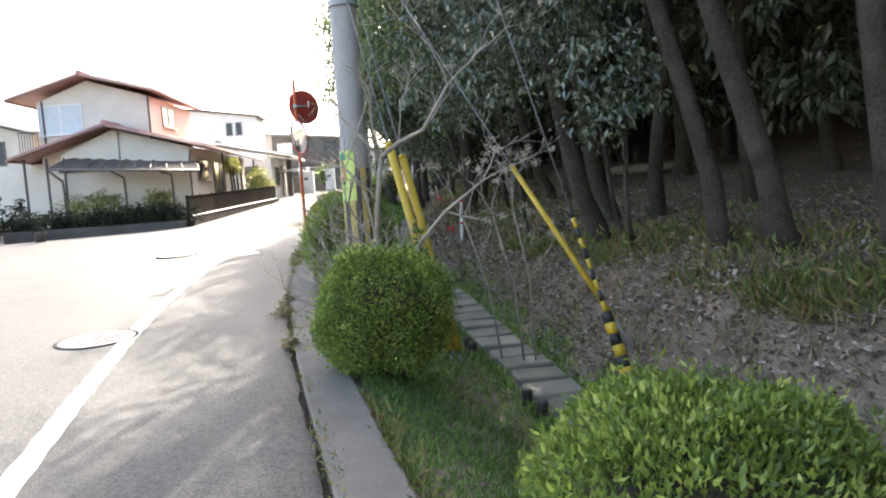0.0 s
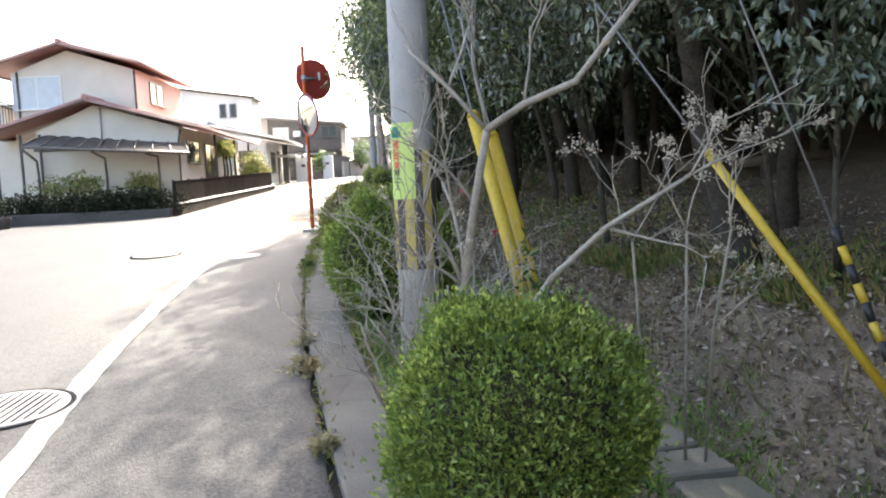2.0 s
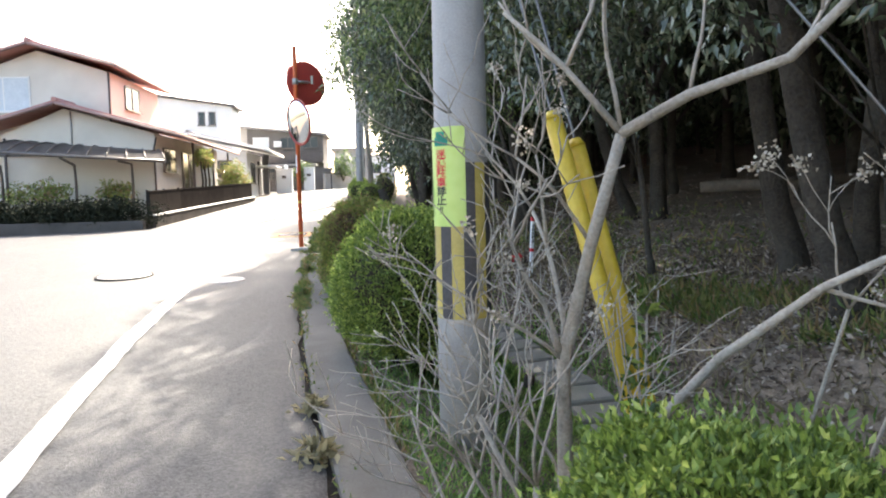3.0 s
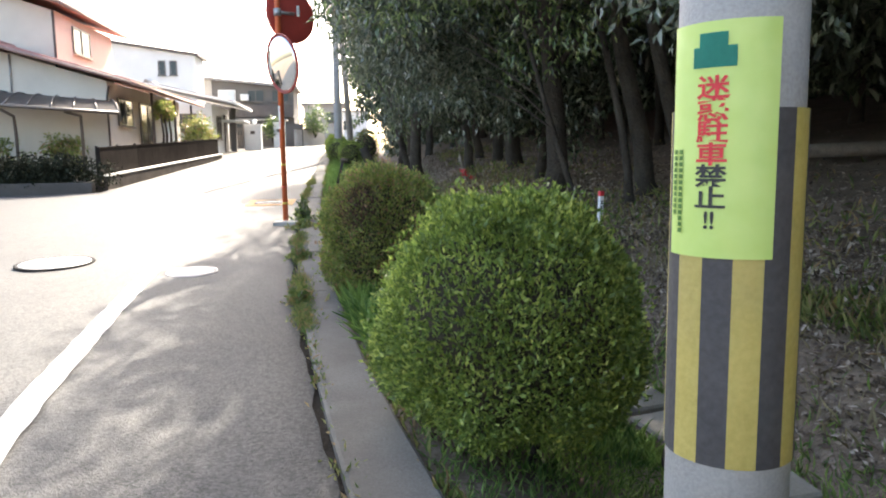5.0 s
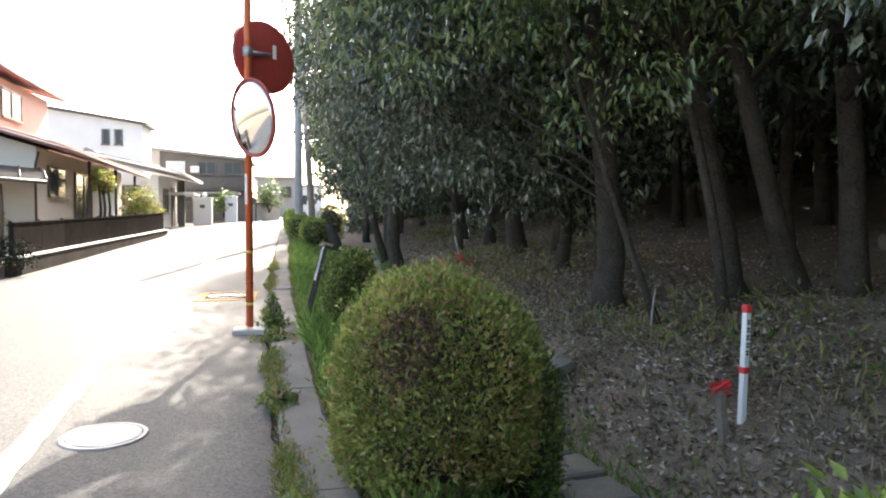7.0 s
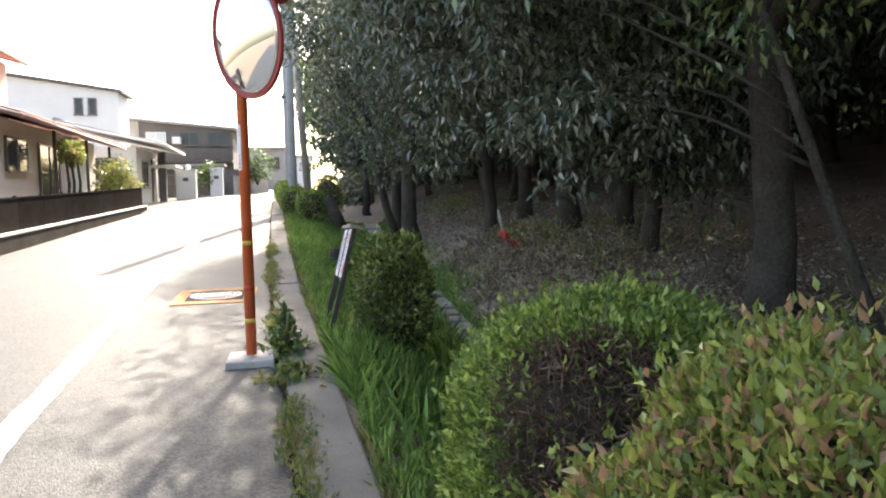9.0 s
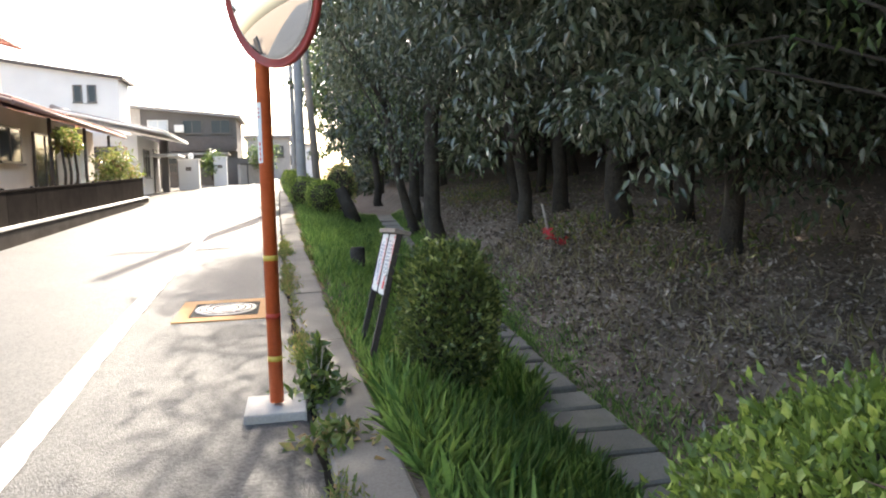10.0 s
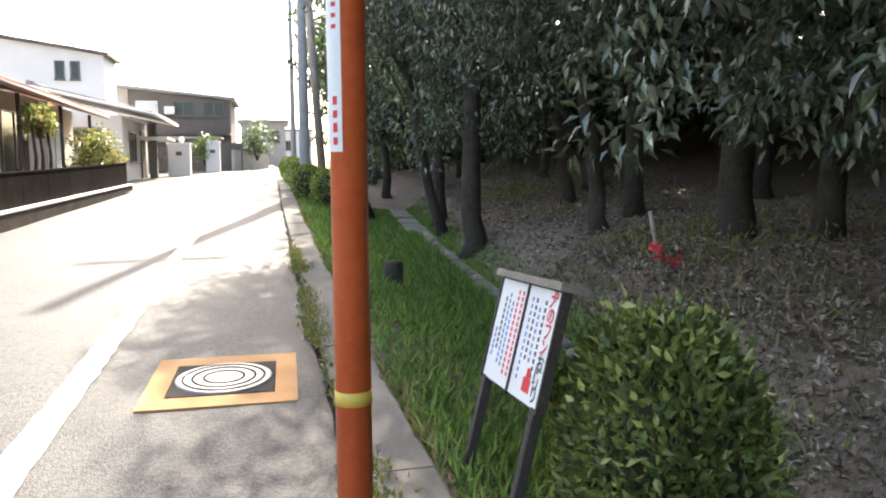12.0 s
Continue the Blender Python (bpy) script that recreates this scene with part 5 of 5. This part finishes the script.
    while y < y1:
        for xa, za in ((x0, zl), (x1, ze)):
            bms.append(tube([(xa, y, za + thick + 0.01), (xr, y, zr + thick + 0.01)], 0.028, 5))
        y += ribs
    tagged(part("tile_relief", merge(*bms), material, top), kind="stuff")
    part("ridge_cap", tube([(xr, y0 - 0.03, zr + thick + 0.03), (xr, y1 + 0.03, zr + thick + 0.03)], 0.09, 8), material, top)
    for yy in (y0, y1):
        part("bargeboard", merge(tube([(x0, yy, zl + 0.0), (xr, yy, zr + 0.0)], 0.06, 4), tube([(xr, yy, zr + 0.0), (x1, yy, ze + 0.0)], 0.06, 4)), trim, top)
    for xa, za in ((x0, zl), (x1, ze)):
        part("gutter", tube([(xa, y0, za - 0.01), (xa, y1, za - 0.01)], 0.055, 8), trim, top)
    return top


def roof_bm(x0, x1, xr, y0, y1, zl, ze, zr, t):
    bm = bmesh.new()
    a = [bm.verts.new(p) for p in ((x0, y0, zl), (xr, y0, zr), (x1, y0, ze), (x1, y0, ze + t), (xr, y0, zr + t), (x0, y0, zl + t))]
    b = [bm.verts.new((v.co.x, y1, v.co.z)) for v in a]
    bm.faces.new(a)
    bm.faces.new(b[::-1])
    for i in range(6):
        j = (i + 1) % 6
        bm.faces.new((a[j], a[i], b[i], b[j]))
    bmesh.ops.recalc_face_normals(bm, faces=bm.faces)
    return bm


def gable_wall(x0, x1, y0, y1, z0, z1, xr, zr):
    """A block with a gable on top, pierced by nothing."""
    bm = bmesh.new()
    a = [bm.verts.new(p) for p in ((x0, y0, z0), (x1, y0, z0), (x1, y0, z1), (xr, y0, zr), (x0, y0, z1))]
    b = [bm.verts.new((v.co.x, y1, v.co.z)) for v in a]
    bm.faces.new(a)
    bm.faces.new(b[::-1])
    for i in range(5):
        j = (i + 1) % 5
        bm.faces.new((a[j], a[i], b[i], b[j]))
    bmesh.ops.recalc_face_normals(bm, faces=bm.faces)
    return bm


def window(parent, m, w, h, material=GLASS, frame_mat=ALU, curtain=False, panes=2):
    """A window with frame, sill and panes, facing -y before it is moved by m."""
    f = part("window", merge(box(-w / 2 - 0.05, w / 2 + 0.05, -0.05, 0.02, h / 2, h / 2 + 0.05), box(-w / 2 - 0.05, w / 2 + 0.05, -0.05, 0.02, -h / 2 - 0.05, -h / 2), box(-w / 2 - 0.05, -w / 2, -0.05, 0.02, -h / 2, h / 2), box(w / 2, w / 2 + 0.05, -0.05, 0.02, -h / 2, h / 2)), frame_mat, parent, "", m)
    part("sill", box(-w / 2 - 0.09, w / 2 + 0.09, -0.11, -0.05, -h / 2 - 0.09, -h / 2 - 0.04), frame_mat, f)
    for i in range(panes):
        a, b = -w / 2 + i * w / panes, -w / 2 + (i + 1) * w / panes
        part("pane", box(a + 0.015, b - 0.015, -0.02 - 0.012 * (i % 2), -0.012 - 0.012 * (i % 2), -h / 2, h / 2), CURTAIN if curtain else material, f)
        if panes > 1 and i:
            part("mullion", box(a - 0.025, a + 0.025, -0.045, 0.0, -h / 2, h / 2), frame_mat, f)
    return f


# cream two-storey house with a carport
G1 = g(33.0)
h1 = thing("house", (-12.5, 36, G1), "cream two-storey house with red metal roofs, one side tinted sunlit pink", "house")


def L(x, y, z):
    return (x + 12.5, y - 36, z - G1)


def hbox(x0, x1, y0, y1, z0, z1, b=0.0):
    return box(x0 + 12.5, x1 + 12.5, y0 - 36, y1 - 36, z0 - G1, z1 - G1, b)


def on_front(x, y, z):
    return pose(*L(x, y, z))


def on_side(x, y, z):
    return pose(*L(x, y, z), 0, 0, 90)


part("wall_ground_floor", moved(gable_wall(-14.5, -9.3, 33.0, 42.5, G1 - 0.6, 4.1, -12.35, 5.0), Matrix.Translation((12.5, -36, -G1))), CREAM, h1, "cream rendered wall")
part("wall_upper_floor", moved(gable_wall(-15.7, -11.06, 33.9, 39.4, 3.8, 6.4, -13.55, 7.2), Matrix.Translation((12.5, -36, -G1))), CREAM, h1, "cream rendered upper wall")
# thin skin over the cream wall carries the pink sunlight as colour
part("pink_lit_side", hbox(-11.057, -11.03, 33.9, 39.4, 4.0, 6.4), PINKLIT, h1, "rendered side wall, pink sunlight put into its colour")
part("wall_wing", hbox(-18.0, -14.5, 34.2, 41, G1 - 0.6, 3.9), CREAM, h1)
rf = gable_roof(h1, -16.3 + 12.5, -8.35 + 12.5, -12.35 + 12.5, 32.3 - 36, 43.0 - 36, 3.97 - G1, 5.12 - G1, TILERED, BARGE, zl=3.95 - G1)
rf2 = gable_roof(h1, -16.6 + 12.5, -10.6 + 12.5, -13.55 + 12.5, 33.2 - 36, 40.0 - 36, 6.52 - G1, 7.33 - G1, TILERED, BARGE, zl=6.46 - G1)
window(h1, on_front(-14.75, 33.9, 5.65), 1.75, 1.15, GLASS, WTRIM, True)
window(h1, pose(*L(-11.03, 36.1, 5.7), 0, 0, 90), 1.5, 0.8, GLASS, ALU, False)
part("fascia_beam", hbox(-14.6, -9.9, 32.9, 32.99, 3.36, 3.46), TRIM, h1)
part("downpipe", tube([L(-11.06, 33.85, 6.4), L(-11.06, 33.85, 4.4)], 0.04, 8), TRIM, h1)
part("downpipe", tube([L(-15.45, 33.85, 6.45), L(-15.45, 33.85, 4.3)], 0.04, 8), TRIM, h1)
part("downpipe", tube([L(-12.1, 32.95, 4.9), L(-12.1, 32.95, 4.3), L(-12.1, 32.95, 3.5)], 0.025, 8), STEEL, h1)
part("downpipe", tube([L(-9.2, 32.9, 3.95), L(-9.3, 32.95, 3.6), L(-9.3, 32.95, 1.6)], 0.035, 8), TRIM, h1)
for x in (-15.9, -15.0, -14.3):
    part("veranda_post", tube([L(x, 32.8, 3.98), L(x, 32.8, G1 - 0.3)], 0.05, 8), TRIM, h1)
# side facing the lane: windows, pillars and vine trellis
window(h1, on_side(-9.27, 34.6, 3.2), 1.4, 0.8, GLASS, ALU)
window(h1, on_side(-9.27, 37.2, 2.75), 1.7, 1.7, GLASS, ALU)
window(h1, on_side(-9.27, 40.4, 2.9), 1.5, 1.3, GLASS, WTRIM, True)
for y in (36.0, 39.3, 42.3):
    part("eave_post", tube([L(-8.75, y, 3.98), L(-8.75, y, G1)], 0.05, 8), TRIM, h1)
for i in range(8):
    part("baluster", tube([L(-16.4 + i * 0.11, 33.6, 4.25), L(-16.4 + i * 0.11, 33.6, 5.15)], 0.018, 6), TRIM, h1)
part("handrail", hbox(-16.45, -15.55, 33.57, 33.63, 5.15, 5.2), TRIM, h1)

# carport
cp = thing("carport", (-11.5, 31.6, g(31.6)), "bronze carport with a shallow translucent roof", "carport")
C0 = g(31.6)
bm = bmesh.new()
prev = None
for k in range(9):
    y = 30.3 + k * 0.32
    z = 2.95 + 0.5 * math.sin(k / 8 * 1.7)
    pair = [bm.verts.new((x + 11.5, y - 31.6, z + (0.42 if x < -12 else 0.0) - C0)) for x in (-13.7, -8.15 - 0.13 * k)]
    if prev:
        bm.faces.new((prev[0], prev[1], pair[1], pair[0]))
    prev = pair
bmesh.ops.solidify(bm, geom=bm.faces[:], thickness=0.02)
rfc = part("roof_panel", bm, POLYPANEL, cp, "smoky translucent panels")
for k in range(10):
    pts = [(-13.7 + k / 9 * (5.55 - 0.26 * j) + 11.5, 30.3 + j * 0.64 - 31.6, 2.98 + 0.5 * math.sin(j / 4 * 1.7) + 0.42 * (1 - k / 9) - C0) for j in range(5)]
    part("rib", tube(pts, 0.025, 6), ALU, rfc)
part("front_beam", tube([(-13.7 + 11.5, 30.3 - 31.6, 3.36 - C0), (-8.15 + 11.5, 30.3 - 31.6, 2.94 - C0)], 0.05, 6), ALU, cp)
for x in (-13.5, -11.2, -9.4):
    part("post", tube([(x + 11.5, 30.9 - 31.6, -0.3), (x + 11.5, 30.9 - 31.6, 1.1), (x + 11.52, 30.8 - 31.6, 1.55), (x + 11.75 - 0.5, 30.4 - 31.6, 2.9 + 0.076 * (-8.15 - x) - C0)], 0.045, 8), ALU, cp)

# fence along the lane
fn = thing("boundary_fence", (-7.12, 31.5, g(31.5)), "dark brown metal fence on a concrete footing wall", "fence")


def fz(y):
    return 0.95 + 0.036 * (y - 25.4)


v = []
for y in (25.4, 39.5):
    for x, z in ((-7.2, -0.5), (-7.2, 0.3), (-7.18, 0.33), (-6.92, 0.33), (-6.9, 0.3), (-6.9, -0.5)):
        v.append((x + 7.0, y - 31.5, fz(y) + z - g(31.5)))
me = bpy.data.meshes.new("footing_wall")
me.from_pydata(v, [], [(i, (i + 1) % 6, (i + 1) % 6 + 6, i + 6) for i in range(6)] + [(0, 5, 4, 3, 2, 1), (6, 7, 8, 9, 10, 11)])
part("footing_wall", me, DARKWALL, fn, "stained concrete footing wall")
v = []
for y in (25.38, 39.52):
    for x, z in ((-7.22, 0.331), (-7.22, 0.365), (-6.88, 0.365), (-6.88, 0.331)):
        v.append((x + 7.0, y - 31.5, fz(y) + z - g(31.5)))
me = bpy.data.meshes.new("coping")
me.from_pydata(v, [], [(i, (i + 1) % 4, (i + 1) % 4 + 4, i + 4) for i in range(4)] + [(0, 3, 2, 1), (4, 5, 6, 7)])
part("coping", me, WTRIM, fn, "pale cement coping")
pn = bpy.data.meshes.new("fence_panel")
bm = box(-0.02, 0.02, 0.004, 1.401, 0.02, 0.6, 0.006)
bm.to_mesh(pn)
bm.free()
for i in range(10):
    y = 25.43 + i * 1.405
    part("fence_panel", pn, FENCE, fn, "", Matrix.Translation((-0.05, y - 31.5, fz(y) + 0.33 - g(31.5))) @ Matrix.Shear("XY", 4, (0, 0)) @ pose(0, 0, 0, math.degrees(math.atan(0.036))))
    part("top_rail", box(-0.085, -0.015, 0.003, 1.402, 0.6, 0.64, 0.004), FENCE, fn, "", Matrix.Translation((0, y - 31.5, fz(y) + 0.33 - g(31.5))) @ pose(0, 0, 0, math.degrees(math.atan(0.036))))
    part("fence_post", box(-0.12, -0.075, y - 31.53, y - 31.47, fz(y) + 0.3 - g(31.5), fz(y) + 1.0 - g(31.5), 0.005), FENCE, fn)


# low hedge and yard plants
def loose_plant(name, x, y, z0, size, n, seed, leaf, label, ln=0.09, wd=0.045, trunk=True, category="shrub"):
    r = rng(seed)
    t = thing(name, (x, y, z0), label, category)
    size = np.array(size)
    d = unit(r.normal(size=(n // 22, 3)))
    cen = d * (0.35 + 0.65 * r.uniform(size=(len(d), 1))) * size + np.array([0, 0, size[2] * 1.05])
    part("foliage", leaf_mesh("foliage", *clump_leaves(cen, min(size) * 0.42, 22, r, ln, wd, 0.1)), leaf, t)
    if trunk:
        part("stems", merge(*[tube([(0, 0, -0.1), tuple(c * np.array([0.4, 0.4, 0.5])), tuple(c)], [0.03, 0.02, 0.008], 6) for c in cen[:7]]), BARK, t)
    return t


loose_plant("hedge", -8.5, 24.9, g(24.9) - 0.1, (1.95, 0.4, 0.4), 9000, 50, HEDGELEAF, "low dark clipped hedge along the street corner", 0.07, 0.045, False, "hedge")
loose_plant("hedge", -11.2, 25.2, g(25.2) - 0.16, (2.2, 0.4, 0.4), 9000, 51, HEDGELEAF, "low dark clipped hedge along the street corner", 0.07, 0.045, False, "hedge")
loose_plant("garden_shrub", -12.6, 31.2, g(31), (1.5, 0.6, 0.55), 1800, 52, BUSHRED, "leafy shrub trained behind the carport", 0.11, 0.06)
loose_plant("garden_shrub", -10.2, 31.6, g(31), (0.9, 0.5, 0.55), 1100, 53, BUSHRED, "pale leafy shrub behind the carport", 0.11, 0.06)
loose_plant("vine_canopy", -8.4, 36.3, 3.0, (0.35, 0.9, 0.36), 1600, 54, BUSHRED, "leafy vine canopy on a trellis by the house", 0.12, 0.06)
loose_plant("flowering_shrub", -8.1, 40.2, g(40), (0.7, 1.2, 0.85), 2600, 55, BUSHRED, "pale flowering shrub behind the fence", 0.12, 0.06)
for yy in (35.7, 36.2, 36.8):
    q = thing("vine_post", (-8.4, yy, g(yy) - 0.05), "slender dark vine stem rising to a trellis", "vine")
    part("stem", tube([(0, 0, 0), (0.05, 0.05, 1.0), (0, 0, 1.75)], [0.05, 0.04, 0.03], 7), BARK, q)
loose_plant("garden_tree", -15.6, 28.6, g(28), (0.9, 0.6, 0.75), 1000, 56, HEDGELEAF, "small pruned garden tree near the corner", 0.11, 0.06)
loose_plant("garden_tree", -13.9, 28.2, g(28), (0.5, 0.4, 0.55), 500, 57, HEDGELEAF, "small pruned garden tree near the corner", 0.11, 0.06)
loose_plant("garden_tree", -4.35, 61, g(61) + 0.6, (1.0, 1.0, 1.0), 1500, 58, TREELEAF2, "bright leafy garden tree over a wall", 0.16, 0.09)
loose_plant("garden_tree", -6.9, 57.5, g(57) + 0.4, (0.7, 0.7, 0.8), 800, 59, BUSHDARK, "small garden tree behind gate pillars", 0.16, 0.09)
hw = thing("corner_wall", (-9.8, 24.6, g(24.6) - 0.13), "low dark block wall at the street corner", "wall")
part("wall", box(-2.6, 2.75, -0.1, 0.1, -0.3, 0.27, 0.01), DARKWALL, hw)
gp = thing("gate_post", (-13.2, 24.4, g(24.4) - 0.2), "dark stone gate post by the corner", "gate post")
part("post", soft(box(-0.25, 0.25, -0.25, 0.25, -0.2, 1.35), 0.03), GREYWALL, gp)
for i in range(2):
    q = thing("planter", (-12.3 + i * 1.3, 23.9, g(23.9) - 0.17), "dark flower pot with a small plant", "planter")
    part("pot", lathe([(0.12, 0), (0.17, 0.28), (0.18, 0.3), (0.15, 0.3), (0.14, 0.24), (0, 0.24)], 16), TRIM, q)
    rq = rng(60 + i)
    pos = rq.normal(size=(160, 3)) * np.array([0.12, 0.12, 0.16]) + np.array([0, 0, 0.5])
    tagged(part("plant", leaf_mesh("plant", pos, rq.normal(size=(160, 3)), rq.normal(size=(160, 3)), 0.09, 0.04), HEDGELEAF, q), kind="stuff")

def pitched(bm, x1, slope):
    """Lifts the upper corners the more, the farther they lie before x1."""
    for v in bm.verts:
        if v.co.z > 1.0:
            v.co.z += (x1 - v.co.x) * slope
    return bm


# white two-storey house
h2 = thing("house", (-15, 58, g(58)), "plain white two-storey house with low roof", "house")
part("wall", pitched(box(-4.2, 3.95, -3.0, -0.6, -1.5, 7.8 - g(58)), 3.95, 0.15), WHITEWALL, h2)
part("roof", pitched(box(-4.5, 4.2, -3.25, -0.3, 7.8 - g(58), 7.95 - g(58)), 3.95, 0.15), TRIM, h2, "thin dark roof edge")
for x in (-13.0, -12.33):
    window(h2, pose(x + 15, -3.0, 7.06 - g(58)), 0.34, 0.78, GLASS, ALU, False, 1)
part("aerial", tube([(-2.2, 0, 8.6 - g(58)), (-2.2, 0, 9.5 - g(58))], 0.02, 6), STEEL, h2)

# low tiled house beyond the fence
h2b = thing("house", (-10.8, 47.5, g(47.5)), "white single-storey house with grey tiled roof", "house")
GZ = g(47.5)
part("wall", box(-3.2, 2.2, -1.2, 3.6, -0.8, 4.3 - GZ), WHITEWALL, h2b)
gable_roof(h2b, -4.0, 3.4, -0.7, -1.8, 4.2, 4.3 - GZ, 5.25 - GZ, TILE, WTRIM, 0.3)
window(h2b, pose(2.22, 0.4, 3.2 - GZ, 0, 0, 90), 1.0, 1.1)
part("porch_pillar", box(2.5, 2.8, 2.2, 2.5, -0.3, 4.3 - GZ), GREYWALL, h2b, "dark porch pillar")
part("porch_roof", box(1.9, 3.4, 1.2, 3.4, 3.55 - GZ, 3.66 - GZ), WTRIM, h2b)
part("door", box(2.21, 2.26, 2.0, 2.9, -0.1, 1.95), TRIM, h2b)
window(h2b, pose(0.8, -1.22, 3.4 - GZ), 1.2, 0.8)

# dark two-storey building; backlit and sunlit faces are told apart by colour
h3 = thing("house", (-8.6, 66, g(66)), "grey-brown two-storey house, walls coloured dark for backlight", "house")
Z3 = g(66)
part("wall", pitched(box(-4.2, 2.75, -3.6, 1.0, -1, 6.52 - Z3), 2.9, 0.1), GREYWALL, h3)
# thin slab in a lighter colour stands for the sunlit face
part("lit_tone_wall", pitched(box(-4.22, -2.9, -3.66, -3.602, -1, 6.5 - Z3), 2.9, 0.1), BLOCKWALL, h3, "end wall coloured lighter as the sunlit face")
part("roof", pitched(box(-4.6, 3.05, -4.0, 1.3, 6.52 - Z3, 6.68 - Z3), 2.9, 0.1), TILE, h3)
part("balcony", merge(box(-2.9, 2.75, -4.5, -3.62, 4.45 - Z3, 4.6 - Z3), box(-2.9, 2.75, -4.55, -4.502, 4.6 - Z3, 5.3 - Z3)), TRIM, h3, "dark balcony front")
for x in (-1.9, 0.1, 1.8):
    window(h3, pose(x, -3.62, 6.0 - Z3), 1.1, 0.75, GLASS, WTRIM if x < 0 else ALU, x < 0)
for x in (-1.5, 1.2):
    window(h3, pose(x, -3.62, 3.7 - Z3), 1.2, 0.9)
part("air_conditioner", box(-0.9, -0.35, -4.0, -3.66, 5.65 - Z3, 6.1 - Z3, 0.02), WTRIM, h3, "white outdoor air conditioner")
part("porch_roof", box(-1.0, 2.4, -6.2, -4.4, 4.15 - Z3, 4.27 - Z3), TILE, h3)


def pillar(x, y, w, h, label, ball=False):
    z = g(y)
    t = thing("gate_pillar", (x, y, z), label, "gate pillar")
    part("shaft", soft(box(-w / 2, w / 2, -0.3, 0.3, -0.2, h), 0.02), WHITEWALL, t)
    part("coping", soft(box(-w / 2 - 0.04, w / 2 + 0.04, -0.34, 0.34, h, h + 0.07), 0.015), WTRIM, t)
    part("letter_slot", box(-0.13, 0.13, -0.315, -0.295, h * 0.62, h * 0.62 + 0.18), TRIM, t)
    if ball:
        part("lamp_globe", moved(lathe([(0.0, -0.15), (0.08, -0.13), (0.15, 0.0), (0.1, 0.11), (0.0, 0.15)], 16), Matrix.Translation((0.1, 0, h + 0.21))), LAMPGLOBE, t, "white round lamp globe")
    return t


pillar(-7.45, 52.4, 0.95, 1.35, "white rendered gate pillar with round lamp", True)
pillar(-9.1, 51.2, 0.5, 1.3, "white rendered gate pillar")
pillar(-6.45, 57.4, 0.7, 1.5, "white rendered gate pillar")
ga = thing("garden_gate", (-8.4, 51.9, g(51.9)), "dark metal double garden gate, closed", "gate")
for i in range(9):
    part("bar", box(-0.42 + i * 0.1, -0.38 + i * 0.1, -0.02, 0.02, 0.05, 1.2), TRIM, ga)
for z in (0.08, 0.6, 1.15):
    part("rail", box(-0.45, 0.45, -0.03, 0.03, z, z + 0.06), TRIM, ga)
wl = thing("garden_wall", (-4.6, 61, g(61)), "long plain grey block garden wall", "wall")
part("wall", moved(box(-1.9, 1.9, -0.1, 0.1, -0.5, 1.05, 0.01), pose(-0.1, 0, 0, 0, 0, 62)), BLOCKWALL, wl)
part("coping", moved(box(-1.92, 1.92, -0.13, 0.13, 1.05, 1.12, 0.01), pose(-0.1, 0, 0, 0, 0, 62)), CONCRETE, wl)
# upright dark slab added as the shade inside a carport
wl2 = thing("garden_wall", (-6.0, 60, g(60)), "dark panel standing for the shade inside a carport", "wall")
part("wall", box(-0.9, 0.9, -0.1, 0.1, -0.5, 1.5), GREYWALL, wl2)
h4 = thing("house", (-4.6, 80, g(80)), "low grey building at the far end of the lane", "house")
part("wall", box(-1.7, 1.9, 0, 6, -1, 3.7), BLOCKWALL, h4)
part("roof", box(-2.0, 2.2, -0.3, 6.3, 3.7, 3.9), TILE, h4)
window(h4, pose(0.9, -0.02, 2.5), 0.9, 0.9)
h5 = thing("house", (-1.2, 95, g(95)), "pale blue-white building in the distance", "house")
part("wall", box(-2.6, 1.2, 0, 6, -1, 3.9), WHITEWALL, h5)
part("roof", box(-2.8, 1.4, -0.3, 6.3, 3.9, 4.1), TILE, h5)
window(h5, pose(-1.2, -0.02, 2.4), 1.2, 0.9)

# neighbour at the far corner
h0 = thing("house", (-22, 40, g(40)), "pale two-storey neighbouring house with gable roof", "house")
Z0 = g(40)
part("wall", moved(gable_wall(-26.5, -17.6, 37, 46, Z0 - 0.6, 5.5, -22, 6.8), Matrix.Translation((22, -40, -Z0))), CREAM, h0)
gable_roof(h0, -5.2, 5.0, 0, -3.6, 6.6, 5.45 - Z0, 7.0 - Z0, TILE, WTRIM, 0.4)
window(h0, pose(2.4, -3.02, 4.7 - Z0), 1.4, 1.0)
window(h0, pose(-1.4, -3.02, 4.7 - Z0), 1.4, 1.0)
window(h0, pose(2.0, -3.02, 2.6 - Z0), 1.6, 1.3)

# house behind the walker, seen in the mirror
hb = thing("house", (-9.5, -9, g(-9)), "beige brick-faced house across the side street", "house")
part("wall", box(-6.0, 3.0, -6, 0, -1, 5.6), mat("beige_brick", [(0.42, 0.33, 0.25), (0.58, 0.48, 0.38)], 2, 0.9, bump=0.3, fine=25), hb)
part("roof", roof_bm(-6.5, 3.5, -1.5, -6.5, 0.5, 5.55, 5.55, 7.0, 0.12), TILE, hb)
for x in (-4.2, -1.0, 1.6):
    f = window(hb, pose(x, 0.02, 3.9, 0, 0, 180), 1.2, 1.1)
